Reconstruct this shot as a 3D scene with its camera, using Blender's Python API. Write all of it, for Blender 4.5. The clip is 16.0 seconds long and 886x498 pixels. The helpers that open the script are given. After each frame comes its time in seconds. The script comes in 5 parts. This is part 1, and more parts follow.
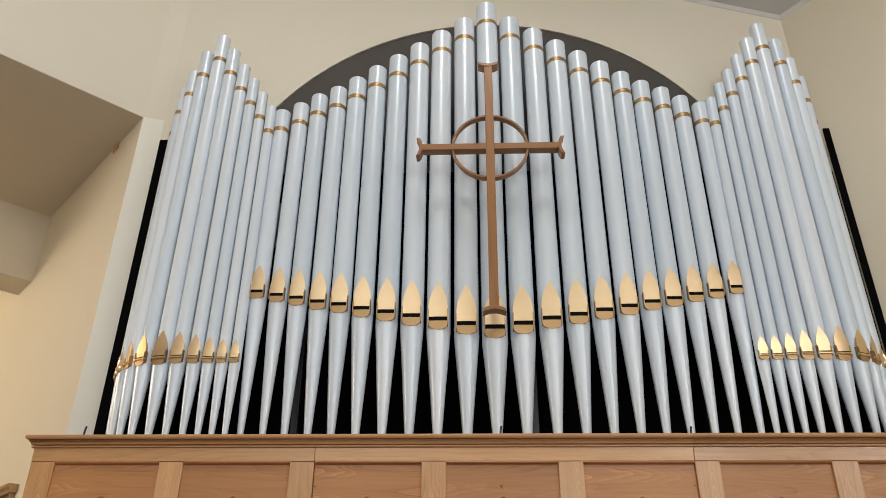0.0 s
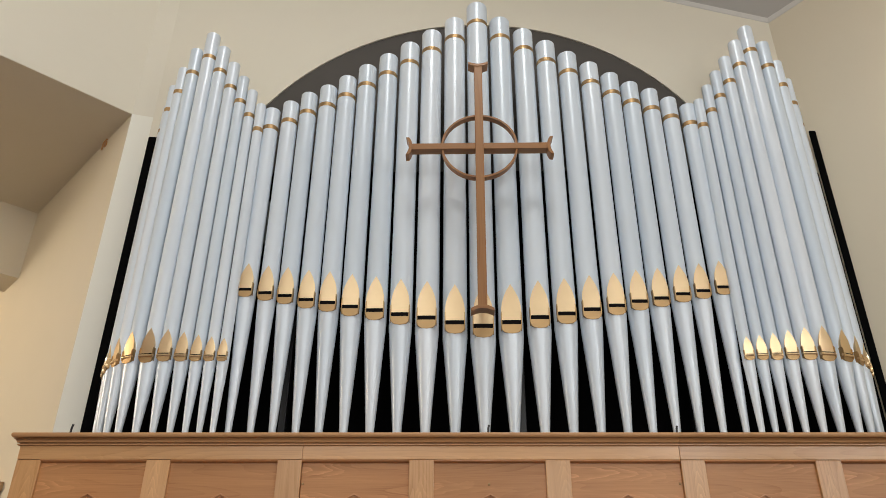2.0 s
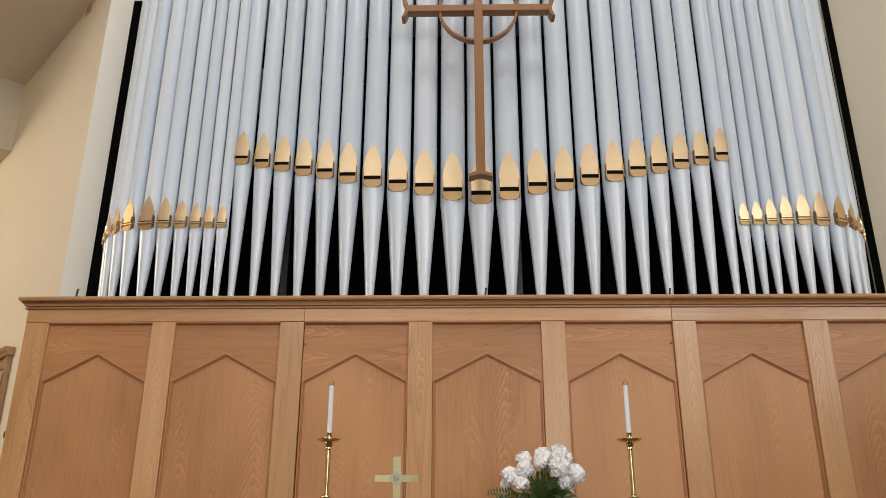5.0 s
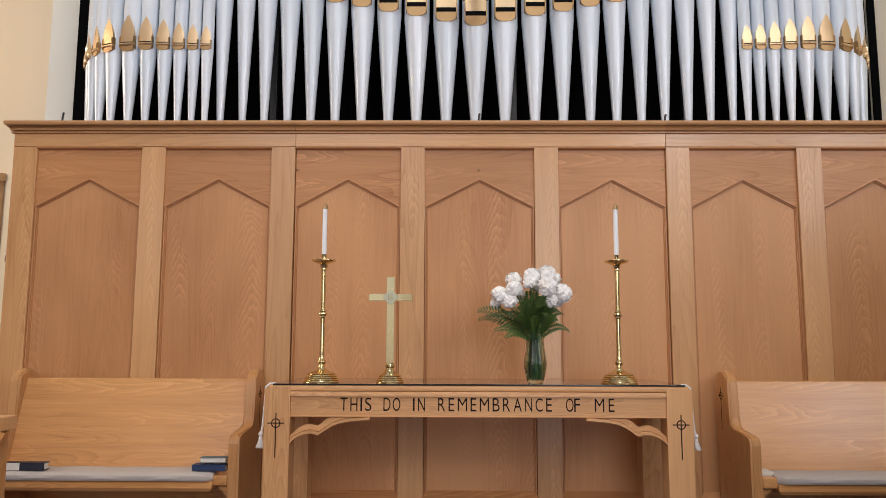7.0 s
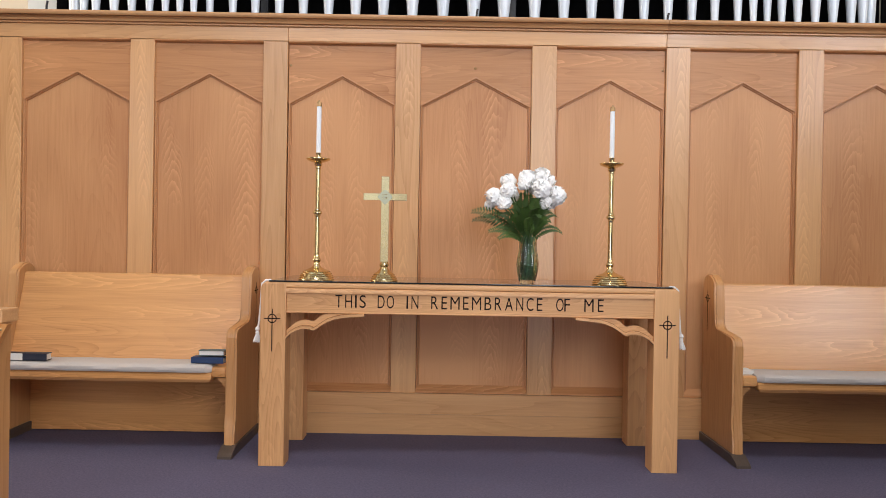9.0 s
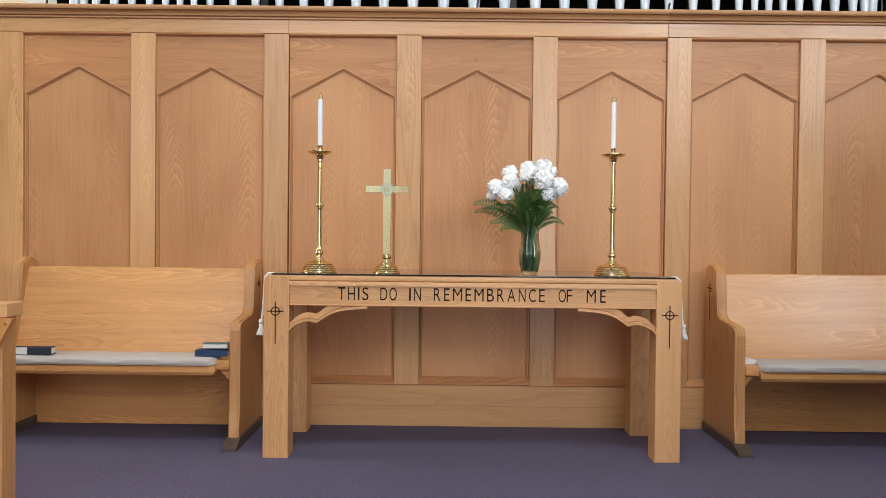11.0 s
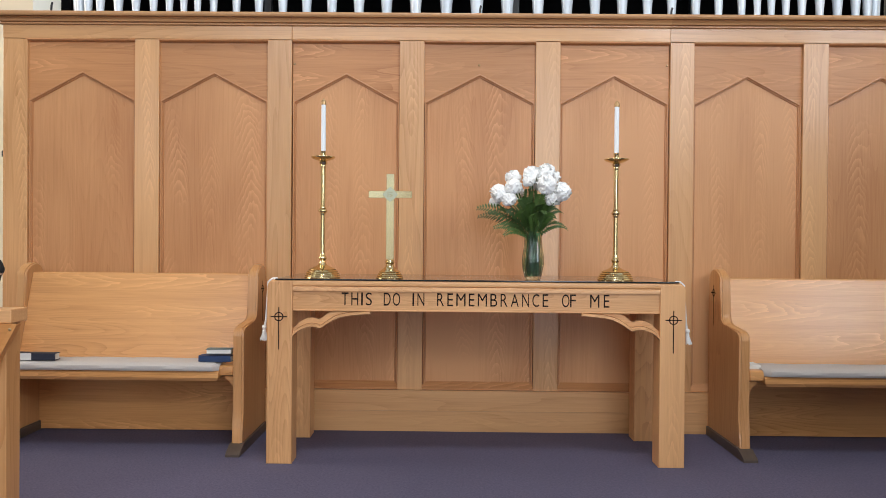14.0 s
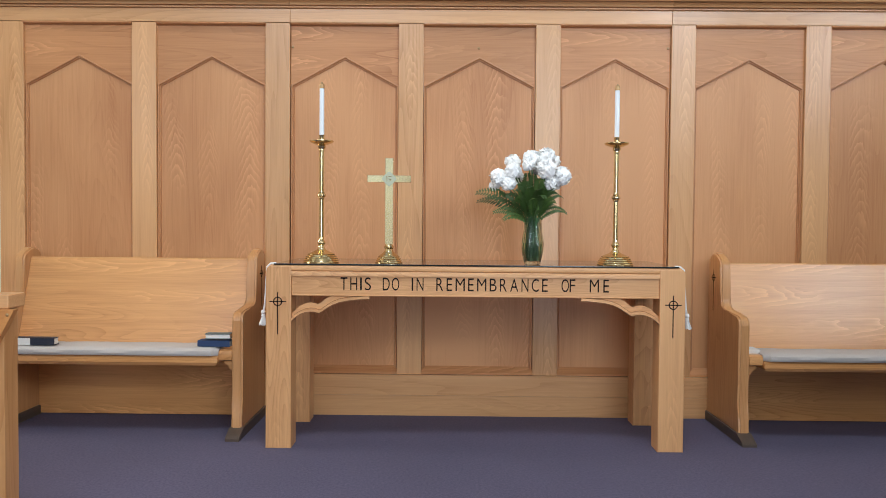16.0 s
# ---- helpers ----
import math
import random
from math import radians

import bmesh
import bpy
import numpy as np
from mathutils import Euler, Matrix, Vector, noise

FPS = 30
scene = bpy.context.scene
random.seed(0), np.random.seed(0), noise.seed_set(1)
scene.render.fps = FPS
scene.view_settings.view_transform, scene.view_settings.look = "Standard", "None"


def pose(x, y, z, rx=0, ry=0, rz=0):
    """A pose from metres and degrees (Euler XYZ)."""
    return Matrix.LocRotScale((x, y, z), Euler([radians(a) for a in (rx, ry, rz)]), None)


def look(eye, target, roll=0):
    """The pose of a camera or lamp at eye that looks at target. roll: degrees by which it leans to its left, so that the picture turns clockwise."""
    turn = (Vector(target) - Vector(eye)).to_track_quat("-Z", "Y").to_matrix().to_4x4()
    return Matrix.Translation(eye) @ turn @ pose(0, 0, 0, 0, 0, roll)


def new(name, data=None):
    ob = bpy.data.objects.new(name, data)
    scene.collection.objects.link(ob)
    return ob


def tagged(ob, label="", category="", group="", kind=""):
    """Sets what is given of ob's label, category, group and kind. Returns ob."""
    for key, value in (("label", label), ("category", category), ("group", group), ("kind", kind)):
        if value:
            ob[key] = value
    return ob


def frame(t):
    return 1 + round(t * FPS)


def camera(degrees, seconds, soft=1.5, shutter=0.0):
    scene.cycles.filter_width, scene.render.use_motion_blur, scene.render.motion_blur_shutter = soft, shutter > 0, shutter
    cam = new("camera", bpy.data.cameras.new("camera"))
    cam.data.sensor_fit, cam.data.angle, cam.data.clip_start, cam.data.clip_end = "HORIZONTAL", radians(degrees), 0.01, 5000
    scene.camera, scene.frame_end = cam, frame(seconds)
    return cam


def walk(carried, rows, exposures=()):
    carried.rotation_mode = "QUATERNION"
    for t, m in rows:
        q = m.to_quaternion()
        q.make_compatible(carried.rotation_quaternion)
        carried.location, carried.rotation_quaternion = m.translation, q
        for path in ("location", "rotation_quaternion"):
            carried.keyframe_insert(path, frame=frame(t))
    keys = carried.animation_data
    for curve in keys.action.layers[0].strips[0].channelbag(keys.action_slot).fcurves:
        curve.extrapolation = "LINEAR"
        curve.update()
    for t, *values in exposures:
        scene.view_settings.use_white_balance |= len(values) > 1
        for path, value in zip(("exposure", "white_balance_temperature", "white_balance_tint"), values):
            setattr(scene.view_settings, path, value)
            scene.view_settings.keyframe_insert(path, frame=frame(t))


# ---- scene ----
cam = camera(60.4, 16.0, soft=0.7)
PATH = [
    (0, (-0.134, -3.973, 1.116), (-0.21, -2.214, 2.066), 0.5),
    (0.5, (-0.132, -3.976, 1.116), (-0.202, -2.218, 2.068), 0.8),
    (1, (-0.121, -3.978, 1.115), (-0.182, -2.22, 2.069), 0.9),
    (1.5, (-0.13, -3.984, 1.118), (-0.176, -2.226, 2.071), 0.6),
    (2, (-0.131, -3.986, 1.113), (-0.179, -2.225, 2.06), 0.4),
    (2.5, (-0.139, -3.987, 1.112), (-0.186, -2.219, 2.047), 0.2),
    (3, (-0.138, -3.978, 1.111), (-0.187, -2.201, 2.029), 0.2),
    (3.2, (-0.132, -3.977, 1.117), (-0.183, -2.196, 2.026), 0.2),
    (5.5, (-0.142, -3.94, 1.012), (-0.181, -2.022, 1.578), 0.1),
    (6, (-0.143, -3.939, 1.009), (-0.186, -1.994, 1.475), 0.1),
    (6.5, (-0.138, -3.929, 0.98), (-0.178, -1.966, 1.357), 0.2),
    (7, (-0.137, -3.925, 0.981), (-0.16, -1.941, 1.23), 0.2),
    (7.5, (-0.137, -3.922, 0.982), (-0.172, -1.925, 1.074), -0.2),
    (8, (-0.137, -3.922, 0.982), (-0.203, -1.923, 1.001), 0.3),
    (8.5, (-0.138, -3.929, 0.981), (-0.18, -1.929, 0.986), 0.8),
    (9, (-0.14, -3.935, 0.98), (-0.144, -1.935, 0.969), 1.0),
    (9.5, (-0.141, -3.938, 0.979), (-0.135, -1.938, 0.952), 0.8),
    (12, (-0.143, -3.944, 0.978), (-0.165, -1.945, 0.946), 0.5),
    (12.5, (-0.144, -3.948, 0.977), (-0.169, -1.948, 0.96), 0.5),
    (13, (-0.143, -3.946, 0.977), (-0.16, -1.947, 0.958), 0.6),
    (13.5, (-0.142, -3.942, 0.978), (-0.148, -1.943, 0.961), 0.8),
    (14, (-0.142, -3.941, 0.978), (-0.159, -1.941, 0.96), 0.5),
    (14.5, (-0.14, -3.935, 0.98), (-0.161, -1.935, 0.948), 0.6),
    (15, (-0.138, -3.929, 0.981), (-0.145, -1.929, 0.937), 0.8),
    (15.5, (-0.138, -3.928, 0.981), (-0.148, -1.929, 0.925), 0.8),
    (16, (-0.138, -3.928, 0.981), (-0.155, -1.929, 0.921), 0.5),
]
EXPOSURES = [(0, -0.70, 6980, 11), (3.2, -0.70, 6980, 11), (5.5, -0.66, 6930, 15), (7, -0.50, 6780, 18), (8, -0.20, 6550, 18), (9.5, -0.12, 6350, 12), (12.5, -0.12, 6120, 9), (15, -0.12, 6110, 10), (16, -0.10, 5850, 7)]
walk(cam, [(t, look(eye, target, roll)) for t, eye, target, roll in PATH], EXPOSURES)
# ==== body
# ---- light ----
world = bpy.data.worlds.new("sky")
scene.world = world
world.use_nodes = True
wn = world.node_tree
sky = wn.nodes.new("ShaderNodeTexSky")
sky.sky_type, sky.sun_disc = "NISHITA", False
sky.sun_elevation, sky.sun_rotation = radians(40), radians(130)
wn.links.new(sky.outputs[0], wn.nodes["Background"].inputs[0])
wn.nodes["Background"].inputs[1].default_value = 0.1


def window_light(name, eye, target, w, h, watts, colour=(1, 1, 1)):
    """Area lamp at an unseen window opening, in place of sky light."""
    data = bpy.data.lights.new(name, "AREA")
    data.shape, data.size, data.size_y, data.energy, data.color = "RECTANGLE", w, h, watts, colour
    ob = new(name, data)
    ob.matrix_world = look(eye, target)
    return ob


DAY = (0.93, 0.97, 1.0)
# No window is in view; several are added only to balance the brightness.
window_light("fill_light_roof", (0.0, -4.4, 9.45), (0.0, -4.4, 0), 1.5, 1.5, 280, DAY)
window_light("fill_light_clerestory_left", (-2.35, -10.93, 5.4), (-2.35, 0, 5.4), 4.4, 1.4, 150, DAY)
window_light("window_light_clerestory_right", (4.22, -10.93, 5.4), (4.22, 0, 5.4), 1.05, 1.4, 165, DAY)
window_light("fill_light_rear", (-2.05, -10.93, 2.3), (-2.05, 0, 2.3), 2.2, 4.4, 15, DAY)
window_light("fill_light_rear_left", (-4.05, -10.93, 2.3), (-4.05, 0, 2.3), 1.4, 4.4, 24, DAY)
window_light("fill_light_rear_right", (1.75, -10.93, 2.3), (1.75, 0, 2.3), 2.0, 4.4, 190, DAY)
window_light("window_light_high", (2.75, -10.93, 7.8), (2.75, 0, 7.8), 4.0, 2.0, 32, DAY)
window_light("fill_light_high_left", (-2.75, -10.93, 7.8), (-2.75, 0, 7.8), 4.0, 2.0, 60, DAY)
window_light("window_light_corner", (4.35, -10.93, 3.2), (4.35, 0, 3.2), 0.9, 2.6, 45, DAY)
window_light("window_light_east", (4.93, -5.8, 3.6), (0, -5.8, 3.6), 2.4, 2.0, 170, DAY)
window_light("window_light_east_high", (4.93, -8.9, 6.1), (0, -8.9, 6.1), 2.4, 1.6, 22, DAY)
window_light("fill_light_nave", (-4.93, -3.7, 5.9), (0, -3.7, 5.9), 2.4, 2.0, 20, DAY)
window_light("window_light_west", (-4.93, -8.3, 2.75), (0, -8.3, 2.75), 1.5, 1.5, 50, DAY)
# warm tint stands in for light bounced off the side room floor
window_light("fill_light_side", (-8.95, -0.5, 3.9), (0, -0.5, 3.6), 2.6, 1.2, 270, (1.0, 0.90, 0.76))


# ---- materials ----
def material(name, rough=0.5, metal=0.0):
    m = bpy.data.materials.new(name)
    m.use_nodes = True
    b = m.node_tree.nodes["Principled BSDF"]
    b.inputs["Roughness"].default_value, b.inputs["Metallic"].default_value = rough, metal
    return m, m.node_tree, b


def node(tree, kind, **values):
    n = tree.nodes.new(kind)
    for key, v in values.items():
        n.inputs[key.replace("_", " ")].default_value = v
    return n


def math_node(tree, op, a, b=None):
    n = tree.nodes.new("ShaderNodeMath")
    n.operation = op
    for k, v in enumerate((a, b)):
        if v is None:
            continue
        if isinstance(v, (int, float)):
            n.inputs[k].default_value = v
        else:
            tree.links.new(v, n.inputs[k])
    return n.outputs[0]


def mix_colour(tree, fac, a, b, mode="MIX"):
    n = tree.nodes.new("ShaderNodeMix")
    n.data_type, n.blend_type = "RGBA", mode
    for k, v in ((0, fac), (6, a), (7, b)):
        if isinstance(v, (int, float)):
            n.inputs[k].default_value = v
        elif isinstance(v, tuple):
            n.inputs[k].default_value = (*v, 1)
        else:
            tree.links.new(v, n.inputs[k])
    return n.outputs[2]


def coords(tree, scale, shift=True):
    """Object coordinates in metres, scaled, and shifted by a random amount for each object."""
    tc = tree.nodes.new("ShaderNodeTexCoord")
    mp = tree.nodes.new("ShaderNodeMapping")
    tree.links.new(tc.outputs["Object"], mp.inputs["Vector"])
    mp.inputs["Scale"].default_value = scale
    if shift:
        info = tree.nodes.new("ShaderNodeObjectInfo")
        v = tree.nodes.new("ShaderNodeCombineXYZ")
        for k, f in enumerate((17.0, 23.0, 31.0)):
            tree.links.new(math_node(tree, "MULTIPLY", info.outputs["Random"], f), v.inputs[k])
        tree.links.new(v.outputs[0], mp.inputs["Location"])
    return mp.outputs[0]


def bump(tree, b, height, strength, distance=0.002):
    n = tree.nodes.new("ShaderNodeBump")
    n.inputs["Strength"].default_value, n.inputs["Distance"].default_value = strength, distance
    tree.links.new(height, n.inputs["Height"])
    tree.links.new(n.outputs[0], b.inputs["Normal"])


def flames(t, k, tiers):
    """Pale stacked arches of plain-sawn grain, in columns along axis k."""
    wide, step, slope = tiers
    sep = t.nodes.new("ShaderNodeSeparateXYZ")
    t.links.new(coords(t, (1, 1, 1)), sep.inputs[0])
    along, across = sep.outputs[k], sep.outputs[2 if k == 0 else 0]
    slow = [4.0] * 3
    slow[k] = 1.3
    n = node(t, "ShaderNodeTexNoise", Scale=1.0, Detail=3.0, Roughness=0.55)
    t.links.new(coords(t, slow), n.inputs["Vector"])
    wob = math_node(t, "MULTIPLY", math_node(t, "SUBTRACT", n.outputs["Fac"], 0.5), 0.9)
    u = math_node(t, "SUBTRACT", math_node(t, "FRACT", math_node(t, "ADD", math_node(t, "DIVIDE", across, wide), wob)), 0.5)
    arm = math_node(t, "SQRT", math_node(t, "ADD", math_node(t, "MULTIPLY", u, u), 0.0025))
    f = math_node(t, "ADD", math_node(t, "DIVIDE", along, step), math_node(t, "MULTIPLY", arm, slope * wide / step))
    fine = [55.0] * 3
    fine[k] = 9.0
    m = node(t, "ShaderNodeTexNoise", Scale=1.0, Detail=2.0, Roughness=0.5)
    t.links.new(coords(t, fine), m.inputs["Vector"])
    f = math_node(t, "ADD", f, math_node(t, "ADD", math_node(t, "MULTIPLY", n.outputs["Fac"], 7.0), math_node(t, "MULTIPLY", m.outputs["Fac"], 1.1)))
    line = math_node(t, "POWER", math_node(t, "FRACT", f), 2.5)
    near = t.nodes.new("ShaderNodeMapRange")
    near.interpolation_type = "SMOOTHSTEP"
    near.inputs[1].default_value, near.inputs[2].default_value, near.inputs[3].default_value, near.inputs[4].default_value = 0.12, 0.40, 1.0, 0.0
    t.links.new(arm, near.inputs[0])
    patch = node(t, "ShaderNodeTexNoise", Scale=1.0, Detail=1.0, Roughness=0.5)
    wide_scale = [3.2] * 3
    wide_scale[k] = 1.7
    t.links.new(coords(t, wide_scale), patch.inputs["Vector"])
    some = t.nodes.new("ShaderNodeMapRange")
    some.interpolation_type = "SMOOTHSTEP"
    some.inputs[1].default_value, some.inputs[2].default_value = 0.42, 0.62
    t.links.new(patch.outputs["Fac"], some.inputs[0])
    return math_node(t, "MULTIPLY", math_node(t, "MULTIPLY", line, near.outputs[0]), some.outputs[0])


def wood(name, light, dark, along="z", rough=0.42, rings=20.0, contrast=0.5, coat=0.12, blotch=0.5, flame=0.0, tiers=(0.19, 0.055, 2.6), streaky=0.7):
    """Varnished wood: fine fibres, with cathedral grain that comes and goes, along one axis."""
    m, t, b = material(name, rough)
    k = "xyz".index(along)
    s1, s2, s3, s4 = [5.0] * 3, [150.0] * 3, [1.6] * 3, [38.0] * 3
    s1[k], s2[k], s3[k], s4[k] = 0.42, 4.0, 0.8, 0.9
    n1 = node(t, "ShaderNodeTexNoise", Scale=1.0, Detail=2.0, Roughness=0.4, Distortion=0.15)
    t.links.new(coords(t, s1), n1.inputs["Vector"])
    ring = math_node(t, "FRACT", math_node(t, "MULTIPLY", n1.outputs["Fac"], rings))
    ring = math_node(t, "POWER", ring, 3.0)
    n2 = node(t, "ShaderNodeTexNoise", Scale=1.0, Detail=4.0, Roughness=0.65)
    t.links.new(coords(t, s2), n2.inputs["Vector"])
    n3 = node(t, "ShaderNodeTexNoise", Scale=1.0, Detail=2.0, Roughness=0.5)
    t.links.new(coords(t, s3), n3.inputs["Vector"])
    n4 = node(t, "ShaderNodeTexNoise", Scale=1.0, Detail=2.0, Roughness=0.5)
    t.links.new(coords(t, s4), n4.inputs["Vector"])
    mask = t.nodes.new("ShaderNodeMapRange")
    mask.interpolation_type = "SMOOTHSTEP"
    mask.inputs[1].default_value, mask.inputs[2].default_value, mask.inputs[3].default_value = 0.36, 0.62, 0.15
    t.links.new(n3.outputs["Fac"], mask.inputs[0])
    grain = math_node(t, "MULTIPLY", math_node(t, "MULTIPLY", ring, mask.outputs[0]), n2.outputs["Fac"])
    fibre = math_node(t, "MULTIPLY", math_node(t, "SUBTRACT", n2.outputs["Fac"], 0.5), 0.8)
    streak = math_node(t, "MULTIPLY", math_node(t, "SUBTRACT", n4.outputs["Fac"], 0.5), streaky)
    soft = math_node(t, "MULTIPLY", math_node(t, "SUBTRACT", n3.outputs["Fac"], 0.5), 2.0 * blotch)
    fac = math_node(t, "ADD", math_node(t, "MULTIPLY", grain, 2.0 * contrast), fibre)
    fac = math_node(t, "ADD", math_node(t, "ADD", fac, streak), math_node(t, "ADD", soft, 0.30))
    clamp = t.nodes.new("ShaderNodeClamp")
    t.links.new(fac, clamp.inputs[0])
    col = mix_colour(t, clamp.outputs[0], light, dark)
    if flame:
        pale = tuple(min(0.95, c * 1.22 + 0.02) for c in light)
        col = mix_colour(t, math_node(t, "MULTIPLY", flames(t, k, tiers), flame), col, pale)
    info = t.nodes.new("ShaderNodeObjectInfo")
    hsv = t.nodes.new("ShaderNodeHueSaturation")
    t.links.new(math_node(t, "ADD", math_node(t, "MULTIPLY", info.outputs["Random"], 0.14), 0.93), hsv.inputs["Value"])
    t.links.new(col, hsv.inputs["Color"])
    t.links.new(hsv.outputs[0], b.inputs["Base Color"])
    t.links.new(math_node(t, "ADD", math_node(t, "MULTIPLY", n2.outputs["Fac"], 0.16), rough - 0.08), b.inputs["Roughness"])
    b.inputs["Specular IOR Level"].default_value = 0.38
    b.inputs["Coat Weight"].default_value, b.inputs["Coat Roughness"].default_value = coat, 0.22
    bump(t, b, n2.outputs["Fac"], 0.12, 0.0008)
    return m


STILE_L, STILE_D = (0.665, 0.368, 0.162), (0.47, 0.230, 0.084)
PANEL_L, PANEL_D = (0.63, 0.314, 0.132), (0.43, 0.178, 0.062)
w_stile = wood("fir_upright", STILE_L, STILE_D, "z", rough=0.33, coat=0.4, contrast=0.45, flame=0.5, tiers=(0.11, 0.07, 4.0), streaky=0.5)
w_rail = wood("fir_level", STILE_L, STILE_D, "x", rough=0.33, coat=0.4, contrast=0.35, streaky=0.5, flame=0.25, tiers=(0.09, 0.12, 6.0))
w_panel = wood("fir_panel", PANEL_L, PANEL_D, "z", rough=0.46, contrast=0.2, flame=0.55, streaky=0.28, blotch=1.15)
w_spandrel = wood("fir_spandrel", (0.555, 0.264, 0.104), (0.37, 0.148, 0.048), "x", rough=0.44, contrast=0.5, flame=0.8, tiers=(0.14, 0.12, 5.0), streaky=0.45)
w_bead = wood("fir_bead", (0.56, 0.27, 0.115), (0.42, 0.18, 0.07), "z", rough=0.38, contrast=0.3)
w_cornice = wood("fir_cornice", (0.56, 0.306, 0.138), (0.42, 0.207, 0.084), "x", rough=0.4, contrast=0.35)
OAK_L, OAK_D = (0.75, 0.412, 0.181), (0.50, 0.236, 0.086)
w_oak_z = wood("oak_upright", OAK_L, OAK_D, "z", rings=52, contrast=0.42, flame=0.35, tiers=(0.10, 0.10, 5.0), streaky=0.6)
w_oak_x = wood("oak_level", OAK_L, OAK_D, "x", rings=52, contrast=0.42, flame=0.35, tiers=(0.10, 0.10, 5.0), streaky=0.6)
w_oak_y = wood("oak_across", OAK_L, OAK_D, "y", rings=52, contrast=0.42, flame=0.35, tiers=(0.10, 0.10, 5.0), streaky=0.6)
w_pew_x = wood("pew_oak_level", (0.675, 0.343, 0.123), (0.44, 0.190, 0.057), "x", rough=0.32, rings=46, contrast=0.55, coat=0.5, flame=0.7, tiers=(0.16, 0.15, 7.0), streaky=0.7)
w_pew_z = wood("pew_oak_upright", (0.60, 0.315, 0.125), (0.44, 0.198, 0.066), "z", rough=0.34, contrast=0.45, coat=0.25)
w_cross_z = wood("cross_oak_upright", (0.375, 0.174, 0.058), (0.255, 0.103, 0.031), "z", contrast=0.4)
w_cross_x = wood("cross_oak_level", (0.375, 0.174, 0.058), (0.255, 0.103, 0.031), "x", contrast=0.4)
w_desk = wood("desk_orange_wood", (0.66, 0.300, 0.090), (0.50, 0.195, 0.052), "x", contrast=0.3)
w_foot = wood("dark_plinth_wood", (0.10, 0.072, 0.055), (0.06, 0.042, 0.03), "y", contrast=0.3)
w_board = wood("hymn_board_wood", (0.46, 0.27, 0.12), (0.30, 0.16, 0.065), "x", contrast=0.4)


def paint(name, colour, rough=0.6, mottle=0.06, scale=2.0, relief=0.05, fine=160.0):
    m, t, b = material(name, rough)
    n = node(t, "ShaderNodeTexNoise", Scale=scale, Detail=4.0, Roughness=0.6)
    t.links.new(coords(t, (1, 1, 1)), n.inputs["Vector"])
    darker = tuple(c * (1 - 2 * mottle) for c in colour)
    t.links.new(mix_colour(t, n.outputs["Fac"], colour, darker), b.inputs["Base Color"])
    f = node(t, "ShaderNodeTexNoise", Scale=fine, Detail=3.0, Roughness=0.6)
    t.links.new(coords(t, (1, 1, 1)), f.inputs["Vector"])
    bump(t, b, f.outputs["Fac"], relief, 0.002)
    return m


m_wall = paint("cream_plaster", (0.74, 0.66, 0.51), 0.75, 0.03, 1.3, 0.08, 90)
m_ceiling = paint("grey_ceiling", (0.54, 0.525, 0.50), 0.8, 0.03)
m_offwhite = paint("off_white_plaster", (0.785, 0.73, 0.60), 0.7, 0.03, 1.3, 0.06, 90)
# paler than the other plaster: light on the return is put into its colour
m_return = paint("lit_return_paint", (0.87, 0.845, 0.735), 0.6, 0.02, 1.3, 0.05, 90)
# unseen nave walls: a brown chosen to cut the light they bounce
m_nave = paint("low_bounce_nave_brown", (0.27, 0.18, 0.11), 0.6, 0.08, 1.5)
# m_dark is only for the unseen light-blocking wall
m_dark = paint("light_block_dark", (0.06, 0.038, 0.024), 0.5, 0.1, 1.5)
m_greypanel = paint("grey_green_panel", (0.30, 0.32, 0.31), 0.6, 0.06, 3.0)
m_trim = paint("white_trim", (0.72, 0.70, 0.66), 0.6, 0.03)
m_arch = paint("dark_grey_arch", (0.085, 0.075, 0.066), 0.75, 0.1, 3.0, 0.1, 60)
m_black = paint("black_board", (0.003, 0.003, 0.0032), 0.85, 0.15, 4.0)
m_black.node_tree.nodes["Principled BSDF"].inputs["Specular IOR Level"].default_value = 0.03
m_void = paint("mouth_shade_black", (0.006, 0.005, 0.005), 0.85, 0.1)
m_ink = paint("black_inlay", (0.022, 0.014, 0.011), 0.85, 0.1)
for m in (m_ink, m_void):
    m.node_tree.nodes["Principled BSDF"].inputs["Specular IOR Level"].default_value = 0.1
m_white = paint("white_cord", (0.90, 0.89, 0.86), 0.85, 0.08, 40, 0.2, 300)
m_candle = paint("white_candle", (0.89, 0.93, 0.96), 0.4, 0.04, 6)
m_blackmetal = paint("black_metal", (0.016, 0.016, 0.018), 0.42, 0.1, 6)
m_rubber = paint("black_foam", (0.012, 0.012, 0.012), 0.8, 0.1, 20, 0.3, 700)
m_blue = paint("blue_book_cloth", (0.022, 0.05, 0.13), 0.6, 0.1, 8)
m_green = paint("grey_green_book_cloth", (0.10, 0.15, 0.15), 0.6, 0.1, 8)
m_navy = paint("navy_book_cloth", (0.025, 0.03, 0.05), 0.55, 0.1, 8)
m_page = paint("paper", (0.78, 0.76, 0.70), 0.8, 0.05, 30)
m_dirtywhite = paint("grey_switch_plastic", (0.45, 0.43, 0.40), 0.5, 0.05)
m_clip = paint("pale_grey_plastic", (0.72, 0.71, 0.69), 0.4, 0.05)


